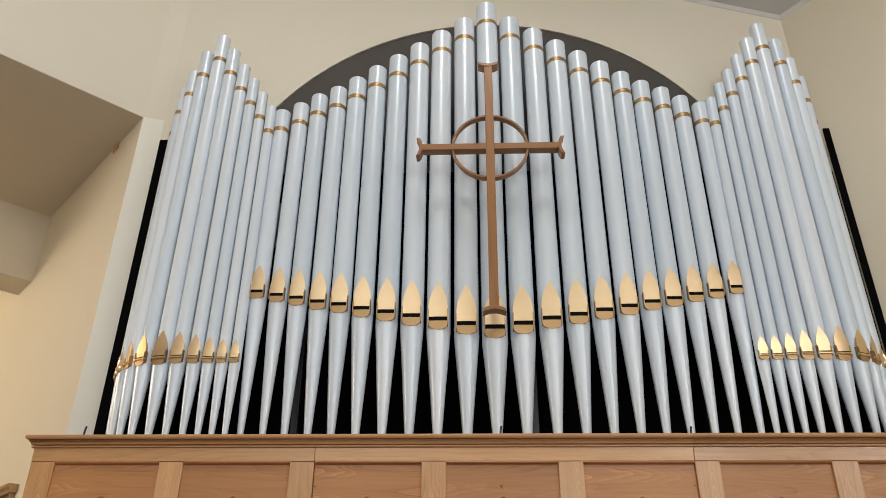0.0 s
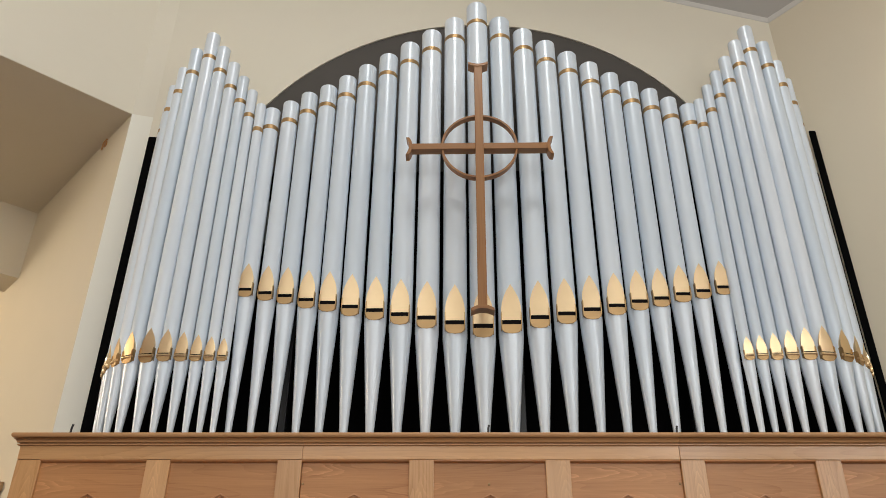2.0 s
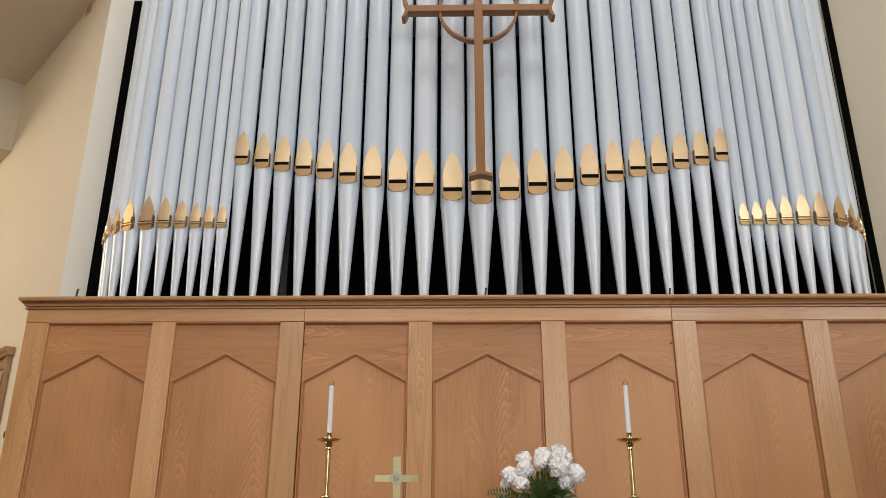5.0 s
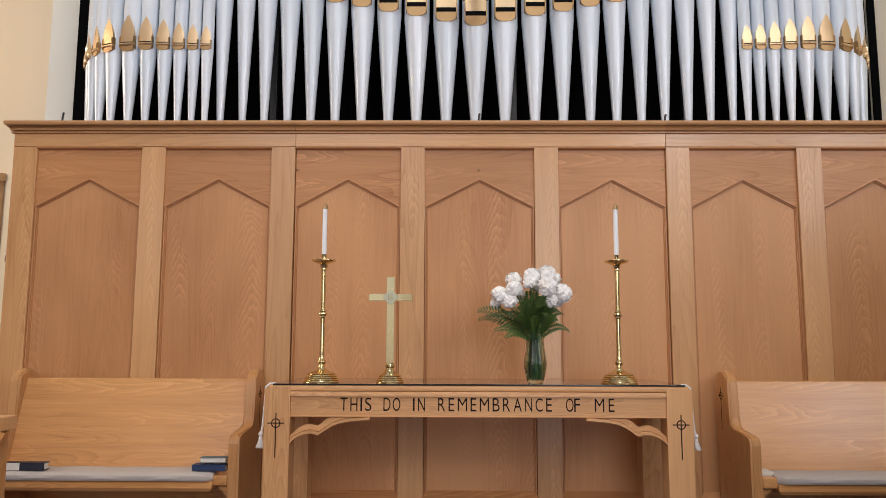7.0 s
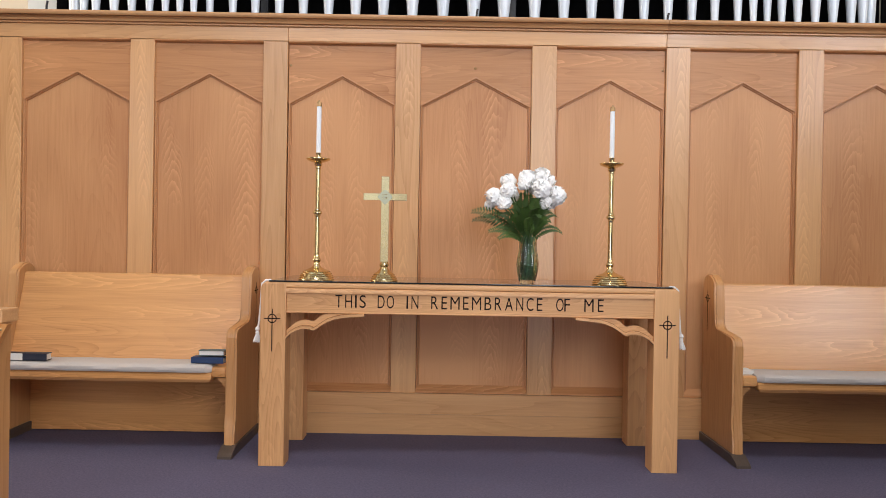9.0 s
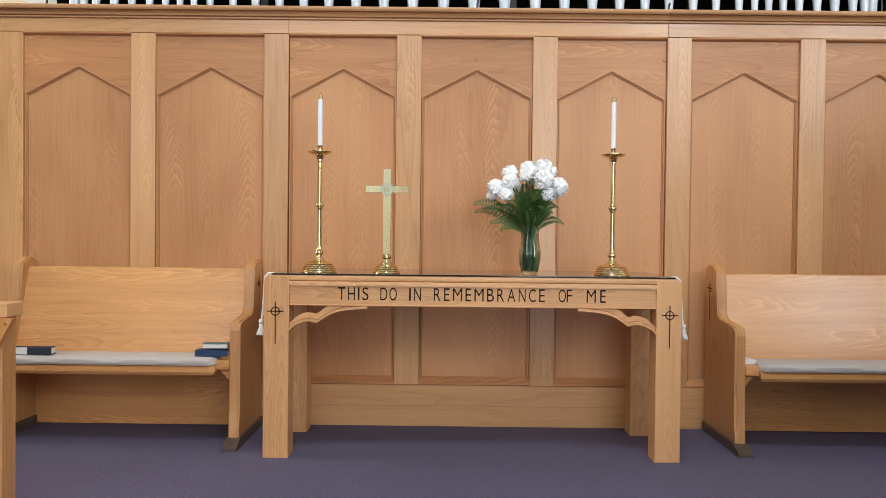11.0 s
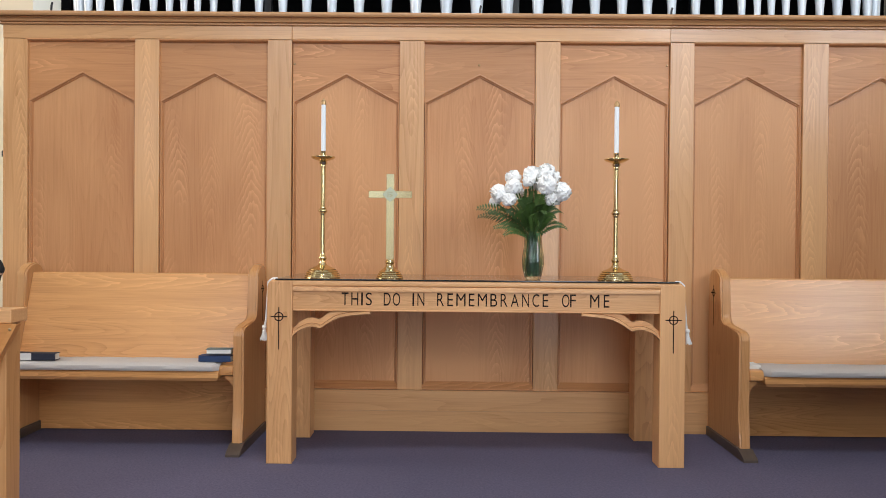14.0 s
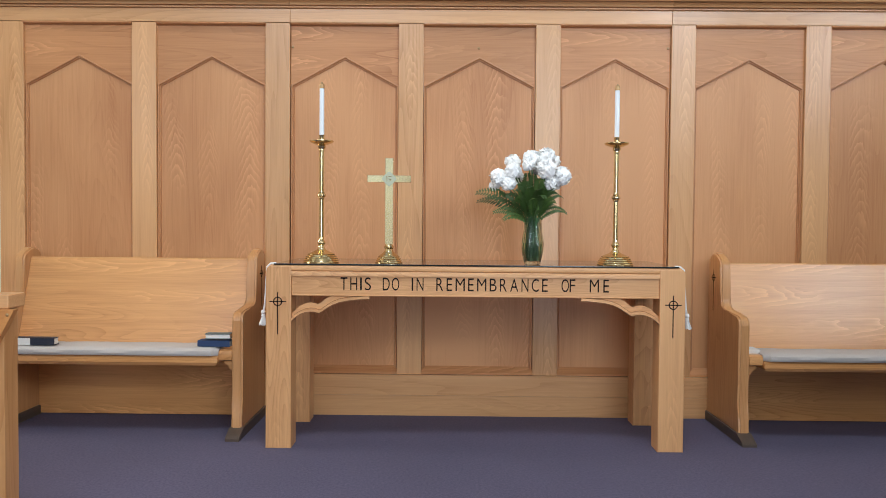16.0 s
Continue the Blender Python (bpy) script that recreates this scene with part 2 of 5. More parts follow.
def pipe_paint():
    m, t, b = material("pale_blue_grey_enamel", 0.3, 0.08)
    n = node(t, "ShaderNodeTexNoise", Scale=1.0, Detail=3.0, Roughness=0.55)
    t.links.new(coords(t, (3, 3, 1.2)), n.inputs["Vector"])
    f = node(t, "ShaderNodeTexNoise", Scale=1.0, Detail=3.0, Roughness=0.6)
    t.links.new(coords(t, (14, 14, 5)), f.inputs["Vector"])
    info = t.nodes.new("ShaderNodeObjectInfo")
    cool = mix_colour(t, info.outputs["Random"], (0.715, 0.815, 0.905), (0.785, 0.835, 0.885))
    col = mix_colour(t, n.outputs["Fac"], cool, (0.65, 0.725, 0.79))
    hsv = t.nodes.new("ShaderNodeHueSaturation")
    t.links.new(math_node(t, "ADD", math_node(t, "MULTIPLY", info.outputs["Random"], 0.08), 0.96), hsv.inputs["Value"])
    t.links.new(col, hsv.inputs["Color"])
    t.links.new(hsv.outputs[0], b.inputs["Base Color"])
    t.links.new(math_node(t, "ADD", math_node(t, "MULTIPLY", f.outputs["Fac"], 0.05), 0.27), b.inputs["Roughness"])
    bump(t, b, n.outputs["Fac"], 0.012, 0.006)
    return m


m_pipe = pipe_paint()


def metal(name, colour, rough, worn=0.12, scale=9.0):
    m, t, b = material(name, rough, 1.0)
    n = node(t, "ShaderNodeTexNoise", Scale=scale, Detail=4.0, Roughness=0.6)
    t.links.new(coords(t, (1, 1, 1)), n.inputs["Vector"])
    darker = tuple(c * 0.86 for c in colour)
    t.links.new(mix_colour(t, n.outputs["Fac"], colour, darker), b.inputs["Base Color"])
    t.links.new(math_node(t, "ADD", math_node(t, "MULTIPLY", n.outputs["Fac"], worn), rough - worn / 2), b.inputs["Roughness"])
    return m


m_gold = metal("gold_leaf", (0.88, 0.66, 0.40), 0.30, 0.01)
m_band = metal("bronze_gold_paint", (0.50, 0.33, 0.165), 0.48)
m_brass = metal("polished_brass", (0.80, 0.65, 0.35), 0.18, 0.03, 14)
m_dullbrass = metal("pale_worn_brass", (0.80, 0.68, 0.42), 0.13, 0.03, 20)
m_tarnish = metal("tarnished_brass", (0.50, 0.50, 0.36), 0.30)
m_steel = metal("brushed_steel", (0.62, 0.62, 0.62), 0.35)


def carpet():
    m, t, b = material("purple_grey_carpet", 0.95)
    n = node(t, "ShaderNodeTexNoise", Scale=95.0, Detail=4.0, Roughness=0.85)
    t.links.new(coords(t, (1, 1, 1), False), n.inputs["Vector"])
    n2 = node(t, "ShaderNodeTexNoise", Scale=2.2, Detail=3.0, Roughness=0.6)
    t.links.new(coords(t, (1, 1, 1), False), n2.inputs["Vector"])
    c1 = mix_colour(t, n.outputs["Fac"], (0.030, 0.027, 0.050), (0.220, 0.200, 0.290))
    c2 = mix_colour(t, n2.outputs["Fac"], (0.9, 0.9, 0.9), (1.08, 1.06, 1.08))
    t.links.new(mix_colour(t, 1.0, c1, c2, "MULTIPLY"), b.inputs["Base Color"])
    b.inputs["Specular IOR Level"].default_value = 0.12
    bump(t, b, n.outputs["Fac"], 0.6, 0.005)
    return m


m_carpet = carpet()


def cloth():
    m, t, b = material("grey_beige_upholstery", 0.9)
    n = node(t, "ShaderNodeTexNoise", Scale=220.0, Detail=2.0)
    t.links.new(coords(t, (1, 1, 1)), n.inputs["Vector"])
    t.links.new(mix_colour(t, n.outputs["Fac"], (0.57, 0.525, 0.48), (0.44, 0.40, 0.365)), b.inputs["Base Color"])
    bump(t, b, n.outputs["Fac"], 0.3, 0.002)
    return m


m_cushion = cloth()


def glass(name, colour, rough=0.02):
    m, t, b = material(name, rough)
    b.inputs["Base Color"].default_value = (*colour, 1)
    b.inputs["Transmission Weight"].default_value, b.inputs["IOR"].default_value = 1.0, 1.48
    return m


m_vase = glass("green_tinted_glass", (0.80, 0.93, 0.86))
m_vase.node_tree.nodes["Principled BSDF"].inputs["IOR"].default_value = 1.42
m_tableglass = paint("glass_over_oak", (0.20, 0.115, 0.055), 0.02, 0.1, 2.0, 0.0)
m_tableglass.node_tree.nodes["Principled BSDF"].inputs["IOR"].default_value = 1.9
m_glassedge = paint("dark_glass_edge", (0.008, 0.013, 0.013), 0.1, 0.1, 2.0, 0.0)
m_water = glass("green_water", (0.42, 0.72, 0.45))
m_water.node_tree.nodes["Principled BSDF"].inputs["IOR"].default_value = 1.33
m_window = glass("window_glass", (0.95, 0.97, 0.98))


def leafy(name, light, dark, rough=0.5, scale=30.0):
    m, t, b = material(name, rough)
    n = node(t, "ShaderNodeTexNoise", Scale=scale, Detail=2.0)
    t.links.new(coords(t, (1, 1, 1)), n.inputs["Vector"])
    info = t.nodes.new("ShaderNodeObjectInfo")
    hsv = t.nodes.new("ShaderNodeHueSaturation")
    t.links.new(math_node(t, "ADD", math_node(t, "MULTIPLY", info.outputs["Random"], 0.8), 0.6), hsv.inputs["Value"])
    t.links.new(mix_colour(t, n.outputs["Fac"], light, dark), hsv.inputs["Color"])
    t.links.new(hsv.outputs[0], b.inputs["Base Color"])
    return m


m_fern = leafy("fern_green", (0.080, 0.145, 0.030), (0.034, 0.074, 0.014))
m_stem = leafy("stem_green", (0.085, 0.19, 0.06), (0.03, 0.085, 0.025))


def petals():
    """Matt white petals."""
    m, t, b = material("white_petal", 0.6)
    n = node(t, "ShaderNodeTexNoise", Scale=60.0, Detail=2.0)
    t.links.new(coords(t, (1, 1, 1)), n.inputs["Vector"])
    col = mix_colour(t, n.outputs["Fac"], (0.99, 0.985, 0.965), (0.975, 0.97, 0.94))
    t.links.new(col, b.inputs["Base Color"])
    b.inputs["Specular IOR Level"].default_value = 0.2
    return m


m_petal = petals()


# ---- mesh helpers ----
def thing(name, at, label, category, group="", kind=""):
    ob = new(name)
    ob.empty_display_size = 0.1
    ob.location = at
    return tagged(ob, label, category, group, kind)


def finish(bm, me, smooth):
    bmesh.ops.recalc_face_normals(bm, faces=bm.faces)
    if smooth:
        for f in bm.faces:
            f.smooth = True
        for e in bm.edges:
            if len(e.link_faces) == 2:
                turn, sizes = e.calc_face_angle(0), [f.calc_area() for f in e.link_faces]
                # broad flat faces stay flat beside their narrow rounded edges
                if turn > radians(38) or (turn > radians(6) and max(sizes) > 14 * min(sizes)):
                    e.smooth = False
    bm.to_mesh(me)
    bm.free()


def root_of(ob):
    while ob.parent:
        ob = ob.parent
    return ob


def part(name, bm, mat, parent=None, label="", smooth=True):
    """One mesh, given in world coordinates, under a thing (or a part), or on its own."""
    me = bpy.data.meshes.new(name)
    if parent:
        bm.transform(Matrix.Translation(-Vector(root_of(parent).location)))
    finish(bm, me, smooth)
    me.materials.append(mat)
    ob = new(name, me)
    if parent:
        ob.parent = parent
    return tagged(ob, label)


def structure(name, bm, mat, label, category, smooth=False):
    return tagged(part(name, bm, mat, None, "", smooth), label, category, "", "structure")


def box(bm, x0, x1, y0, y1, z0, z1, bev=0.0, seg=2):
    vs = [bm.verts.new((x, y, z)) for x in (x0, x1) for y in (y0, y1) for z in (z0, z1)]
    fs = [bm.faces.new([vs[i] for i in q]) for q in ((0, 1, 3, 2), (4, 6, 7, 5), (0, 4, 5, 1), (2, 3, 7, 6), (0, 2, 6, 4), (1, 5, 7, 3))]
    if bev:
        es = {e for f in fs for e in f.edges}
        bmesh.ops.bevel(bm, geom=list(es), offset=bev, segments=seg, affect="EDGES", profile=0.5)
    return bm


def prism(bm, pts, to3, a, b, bev=0.0, seg=2):
    """A flat outline, extruded from a to b; to3(u, v, h) gives the place."""
    lo, hi = [bm.verts.new(to3(u, v, a)) for u, v in pts], [bm.verts.new(to3(u, v, b)) for u, v in pts]
    f1, f2 = bm.faces.new(lo), bm.faces.new(hi[::-1])
    n = len(pts)
    for k in range(n):
        bm.faces.new((lo[k], hi[k], hi[(k + 1) % n], lo[(k + 1) % n]))
    if bev:
        bmesh.ops.bevel(bm, geom=[*f1.edges, *f2.edges], offset=bev, segments=seg, affect="EDGES", profile=0.5)
    return bm


def lathe(bm, profile, at, n=32, closed=False):
    """Turns a profile of (radius, height) round the upright axis at a place."""
    x, y, z = at
    rings = []
    for r, h in profile:
        if r < 1e-5:
            rings.append([bm.verts.new((x, y, z + h))])
        else:
            rings.append([bm.verts.new((x + r * math.cos(2 * math.pi * k / n), y + r * math.sin(2 * math.pi * k / n), z + h)) for k in range(n)])
    pairs = list(zip(rings, rings[1:])) + ([(rings[-1], rings[0])] if closed else [])
    for a, b in pairs:
        for k in range(n):
            j = (k + 1) % n
            q = [a[k % len(a)], a[j % len(a)], b[j % len(b)], b[k % len(b)]]
            q = list(dict.fromkeys(q))
            if len(q) > 2:
                bm.faces.new(q)
    return bm


def tube(bm, pts, radius, n=8, taper=None):
    """A round rod along points."""
    pts = [Vector(p) for p in pts]
    rings = []
    for k, p in enumerate(pts):
        d = (pts[min(k + 1, len(pts) - 1)] - pts[max(k - 1, 0)]).normalized()
        side = d.cross(Vector((0.31, 0.91, 0.27))).normalized()
        up = side.cross(d)
        r = radius * (taper(k / (len(pts) - 1)) if taper else 1.0)
        rings.append([bm.verts.new(p + r * (math.cos(a) * side + math.sin(a) * up)) for a in (2 * math.pi * i / n for i in range(n))])
    for a, b in zip(rings, rings[1:]):
        for i in range(n):
            bm.faces.new((a[i], a[(i + 1) % n], b[(i + 1) % n], b[i]))
    bm.faces.new(rings[0][::-1])
    bm.faces.new(rings[-1])
    return bm


def sweep(bm, pts, profile, to3, loop=False):
    """A moulding along a flat path with mitred corners; profile of (offset to the right of the way, height)."""
    rings = []
    for k, p in enumerate(pts):
        p = Vector(p)
        d1 = (p - Vector(pts[k - 1])).normalized() if k else None
        d2 = (Vector(pts[k + 1]) - p).normalized() if k + 1 < len(pts) else None
        d1, d2 = d1 or d2, d2 or d1
        n1, n2 = Vector((d1.y, -d1.x)), Vector((d2.y, -d2.x))
        m = (n1 + n2) / (1 + n1.dot(n2))
        rings.append([bm.verts.new(to3(*(p + o * m), h)) for o, h in profile])
    for a, b in zip(rings, rings[1:]):
        for i in range(len(profile)):
            j = (i + 1) % len(profile)
            bm.faces.new((a[i], a[j], b[j], b[i]))
    bm.faces.new(rings[0])
    bm.faces.new(rings[-1][::-1])
    return bm


def front(u, v, h):
    return (u, h, v)


def plan(u, v, h):
    return (u, v, h)


def side(u, v, h):
    return (h, u, v)


def quad_slab(bm, a, b, z0, z1, thick):
    """An upright wall from plan point a to b; its body lies to the left of the way."""
    a, b = Vector(a), Vector(b)
    d = (b - a).normalized()
    n = Vector((-d.y, d.x)) * thick
    return prism(bm, [tuple(a), tuple(b), tuple(b + n), tuple(a + n)], plan, z0, z1)


# ---- the room ----
S = math.sqrt(0.5)
KW, KX, KY = 2.475, 2.345, 0.60      # corners of the organ recess
CX, CY = 2.620, 0.555     # where the low side ceiling begins
SOFFIT = 4.734
NX, REAR = 5.0, -11.0     # nave

structure("floor", box(bmesh.new(), -9, 7, REAR - 0.3, 5, -0.2, 0.0), m_carpet, "flat purple-grey carpet covering the chancel floor", "floor")


def arch_wall():
    """The recess wall; a round-headed dark field is set into it."""
    bm = bmesh.new()
    r, zc, xc = 1.978, 3.667, -0.03
    n = 48
    arc = [(xc + r * math.sin(a), zc + r * math.cos(a)) for a in (math.pi * (k / n - 0.5) for k in range(n + 1))]
    pts = [(-KW - 0.1, -0.1), (arc[0][0], -0.1), *arc, (arc[-1][0], -0.1), (KX + 0.1, -0.1), (KX + 0.1, 8.3), (-KW - 0.1, 8.3)]
    prism(bm, pts, front, KY, KY + 0.12)
    structure("wall_organ", bm, m_offwhite, "off-white plastered wall round a dark arched recess", "wall")
    back = bmesh.new()
    box(back, -2.2, 2.2, KY + 0.014, KY + 0.11, 0, 5.9)
    structure("wall_arch_field", back, m_arch, "dark grey painted field inside the wall arch", "wall")


arch_wall()
A_END = (-NX, -(NX - CX) + CY)
B_END = (-CX - 2.04 * S, CY + 2.04 * S)
FAR = (-CX - 3.6 * S, CY + 3.6 * S)
bm = prism(bmesh.new(), [FAR, (-CX, CY), (-CX + 0.05, CY + 0.2), (FAR[0] + 0.15, FAR[1] + 0.15)], plan, 0, SOFFIT)
structure("wall_side_room", bm, m_wall, "cream plastered diagonal wall of the side room", "wall")
bm = prism(bmesh.new(), [(-CX, CY), (-KW, KY), (-KW, KY + 0.13), (-CX + 0.05, CY + 0.2)], plan, 0, SOFFIT)
structure("wall_return", bm, m_return, "narrow plastered return beside the organ, coloured paler as if lit", "wall")
bm = prism(bmesh.new(), [A_END, (-CX, CY), (-KW, KY), (-KW, KY + 0.13), (-CX - 0.02, CY + 0.15), (A_END[0] - 0.13, A_END[1])], plan, SOFFIT, 9.6)
structure("wall_upper_west", bm, m_offwhite, "off-white plastered upper wall above a low side ceiling", "wall", True)
bm = prism(bmesh.new(), [(-CX, CY + 0.003), (A_END[0], A_END[1] + 0.003), (-9, A_END[1]), (-9, 5), (-CX - 3.2, 5)], plan, SOFFIT - 0.004, SOFFIT + 0.1)
structure("ceiling_side_room", bm, m_wall, "low cream plastered ceiling of the side room", "ceiling")
bm = quad_slab(bmesh.new(), (B_END[0] - 3.0, B_END[1] - 3.0), B_END, 4.06, SOFFIT, 0.4)
structure("beam_side_room", bm, m_wall, "cream plastered downstand beam under the low ceiling", "beam")
bm = bmesh.new()
box(bm, -9, -2.4, 5, 5.1, 0, SOFFIT)
box(bm, -9, -NX - 0.25, A_END[1] - 0.1, A_END[1], 0, SOFFIT)
structure("wall_side_room_far", bm, m_wall, "cream plastered outer walls of the side room", "wall")
bm = quad_slab(bmesh.new(), (KX, KY), (NX, KY - (NX - KX)), 0, 9.6, 0.12)
structure("wall_recess_east", bm, m_wall, "cream plastered diagonal wall beside the organ", "wall")


def ceil_z(x, y):
    return 5.635 - 0.33 * (x - KX) - 0.49 * (y - KY)


bm = bmesh.new()
YS, ZN = -1.9, 9.5
v = [bm.verts.new((x, y, ceil_z(x, y))) for x, y in ((-NX - 0.2, 0.72), (NX + 0.2, 0.72), (NX + 0.2, YS), (-NX - 0.2, YS))]
top = [bm.verts.new(p.co + Vector((0, 0, 0.15))) for p in v]
bm.faces.new(v)
bm.faces.new(top[::-1])
for k in range(4):
    bm.faces.new((v[k], top[k], top[(k + 1) % 4], v[(k + 1) % 4]))
structure("ceiling", bm, m_ceiling, "pale grey sloping ceiling over the organ", "ceiling")
bm = bmesh.new()
for x0, x1, y0, y1 in ((-NX, -0.8, REAR, YS), (0.8, NX, REAR, YS), (-0.8, 0.8, REAR, -5.2), (-0.8, 0.8, -3.6, YS)):
    box(bm, x0, x1, y0, y1, ZN, ZN + 0.15)
structure("ceiling_nave", bm, m_ceiling, "unseen pale grey high nave ceiling with an added roof light", "ceiling")
bm = prism(bmesh.new(), [(-NX, ceil_z(-NX, YS)), (NX, ceil_z(NX, YS)), (NX, ZN + 0.1), (-NX, ZN + 0.1)], front, YS - 0.1, YS - 0.005)
structure("wall_over_chancel", bm, m_wall, "cream plastered gable between chancel and nave ceilings", "wall")
# trim at the ceiling's edge
for name, a, b in (("trim_ceiling", (-KW, KY), (KX, KY)), ("trim_ceiling_east", (KX, KY), (NX, KY - (NX - KX)))):
    bm = bmesh.new()
    d = (Vector(b) - Vector(a)).normalized()
    n = Vector((d.y, -d.x))
    ends = []
    for p in (Vector(a), Vector(b)):
        q = []
        for o, h in ((0.0, -0.016), (0.008, -0.016), (0.026, -0.002), (0.026, 0.06), (0.0, 0.06)):
            w = p + n * o
            q.append(bm.verts.new((w.x, w.y, ceil_z(w.x, w.y) + h)))
        ends.append(q)
    for k in range(5):
        bm.faces.new((ends[0][k], ends[0][(k + 1) % 5], ends[1][(k + 1) % 5], ends[1][k]))
    structure(name, bm, m_trim, "pale moulding along the sloping ceiling edge", "trim")


def holed_wall(name, axis, at, thick, a0, a1, z1, holes, label, mat=m_nave, z0=0.0):
    """A wall across x or y with rectangular openings of (a, b, z0, z1) that go through it."""
    bm = bmesh.new()

    def piece(p, q, r, s):
        if q - p > 1e-6 and s - r > 1e-6:
            if axis == "x":
                box(bm, at, at + thick, p, q, r, s)
            else:
                box(bm, p, q, at, at + thick, r, s)
    last = a0
    for a, b, r, s in sorted(holes):
        piece(last, a, z0, z1)
        piece(a, b, z0, r)
        piece(a, b, s, z1)
        last = b
    piece(last, a1, z0, z1)
    return structure(name, bm, mat, label, "wall")


# unseen outer walls; their windows are added to carry the lamps
holed_wall("wall_east", "x", NX, 0.25, REAR, KY - (NX - KX), 9.8, [(-10.1, -7.7, 5.3, 6.9), (-7.0, -4.6, 2.6, 4.6)], "unseen nave wall with two windows, brown to cut bounce")
holed_wall("wall_west", "x", -NX - 0.25, 0.25, REAR, A_END[1], 11, [(-9.05, -7.55, 2.0, 3.5), (-4.9, -2.5, 4.9, 6.9)], "unseen nave wall with a square and a wide window, brown to cut bounce")
holed_wall("wall_side_west", "x", -9.1, 0.1, A_END[1], 5, SOFFIT, [(-1.8, 0.8, 3.3, 4.5)], "unseen cream plastered side room wall with an added window", m_wall)
holed_wall("wall_rear", "y", REAR - 0.25, 0.25, -NX, NX, 4.6, [(-4.75, -3.35, 0.1, 4.5), (-3.15, -0.95, 0.1, 4.5), (0.75, 2.75, 0.1, 4.5), (3.9, 4.8, 1.9, 4.5)], "unseen cream plastered rear wall with four windows", m_wall)
holed_wall("wall_rear_middle", "y", REAR - 0.25, 0.25, -NX, NX, 6.7, [(-4.55, -0.15, 4.7, 6.1), (3.7, 4.75, 4.7, 6.1)], "unseen cream plastered rear wall with two clerestory windows", m_wall, 4.604)
holed_wall("wall_rear_upper", "y", REAR - 0.25, 0.25, -NX, NX, 11, [(-4.75, -0.75, 6.8, 8.8), (0.75, 4.75, 6.8, 8.8)], "unseen cream plastered upper rear wall with two wide windows", m_wall, 6.704)


def window(name, axis, at, a, b, z0, z1, nx, nz):
    w = thing(name, (at, (a + b) / 2, z0) if axis == "x" else ((a + b) / 2, at, z0), "unseen painted window with clear panes", "window", "", "structure")

    def bar(nm, p, q, r, s, d, mat):
        bm = bmesh.new()
        if axis == "x":
            box(bm, at - d, at + d, p, q, r, s)
        else:
            box(bm, p, q, at - d, at + d, r, s)
        return part(nm, bm, mat, w, "", False)
    for p, q, r, s in ((a, a + 0.06, z0, z1), (b - 0.06, b, z0, z1), (a, b, z0, z0 + 0.06), (a, b, z1 - 0.06, z1)):
        bar("window_frame", p, q, r, s, 0.035, m_trim)
    for k in range(1, nx):
        c = a + (b - a) * k / nx
        bar("mullion", c - 0.02, c + 0.02, z0, z1, 0.03, m_trim)
    for k in range(1, nz):
        c = z0 + (z1 - z0) * k / nz
        bar("transom", a, b, c - 0.02, c + 0.02, 0.026, m_trim)
    g = bar("pane", a, b, z0, z1, 0.004, m_window)
    g.visible_shadow = False


window("window_2", "x", -NX - 0.17, -9.05, -7.55, 2.0, 3.5, 2, 2)
window("window_7", "x", -NX - 0.17, -4.9, -2.5, 4.9, 6.9, 3, 2)
window("window_1", "x", -9.06, -1.8, 0.8, 3.3, 4.5, 3, 1)
# unseen roof light, added for fill from above
rl = thing("window_4", (0.0, -4.4, ZN), "unseen square roof light added to the nave ceiling", "window", "", "structure")
g = part("pane", box(bmesh.new(), -0.8, 0.8, -5.2, -3.6, ZN + 0.10, ZN + 0.11), m_window, rl, "", False)
g.visible_shadow = False
for k in range(4):
    part("glazing_bar", box(bmesh.new(), -0.8 + 0.52 * k, -0.76 + 0.52 * k, -5.2, -3.6, ZN + 0.06, ZN + 0.098), m_trim, rl, "", False)
window("window_6", "x", NX + 0.17, -7.0, -4.6, 2.6, 4.6, 2, 2)
window("window_10", "x", NX + 0.17, -10.1, -7.7, 5.3, 6.9, 2, 2)
window("window_11", "y", REAR - 0.17, -4.75, -0.75, 6.8, 8.8, 4, 2)
window("window_3", "y", REAR - 0.17, -3.15, -0.95, 0.1, 4.5, 2, 4)
window("window_14", "y", REAR - 0.17, -4.75, -3.35, 0.1, 4.5, 1, 4)
window("window_9", "y", REAR - 0.17, 0.75, 2.75, 0.1, 4.5, 2, 4)
window("window_5", "y", REAR - 0.17, 0.75, 4.75, 6.8, 8.8, 4, 2)
window("window_8", "y", REAR - 0.17, 3.9, 4.8, 1.9, 4.5, 1, 3)
window("window_12", "y", REAR - 0.17, -4.55, -0.15, 4.7, 6.1, 5, 1)
window("window_13", "y", REAR - 0.17, 3.7, 4.75, 4.7, 6.1, 1, 2)

# unseen low wall, added to keep light off the right pew's underside
bm = box(bmesh.new(), 1.55, NX, -2.96, -2.84, 0, 1.75, 0.006)
structure("wall_chancel_low", bm, m_dark, "unseen low dark wall added to shade the right pew", "wall")


# ---- the panelled screen ----
Z_PANEL, Z_RAIL, Z_CORN, Z_TOP = 0.252, 2.017, 2.088, 2.150
Z_SPRING, Z_APEX = 1.699, 1.846
PANELS = [(-2.341, -1.781), (-1.655, -1.092), (-0.963, -0.407), (-0.279, 0.296), (0.423, 0.987), (1.112, 1.672), (1.802, 2.360)]
END_L, END_R = -2.468, 2.462
JOINTS = (-0.965, 0.988)


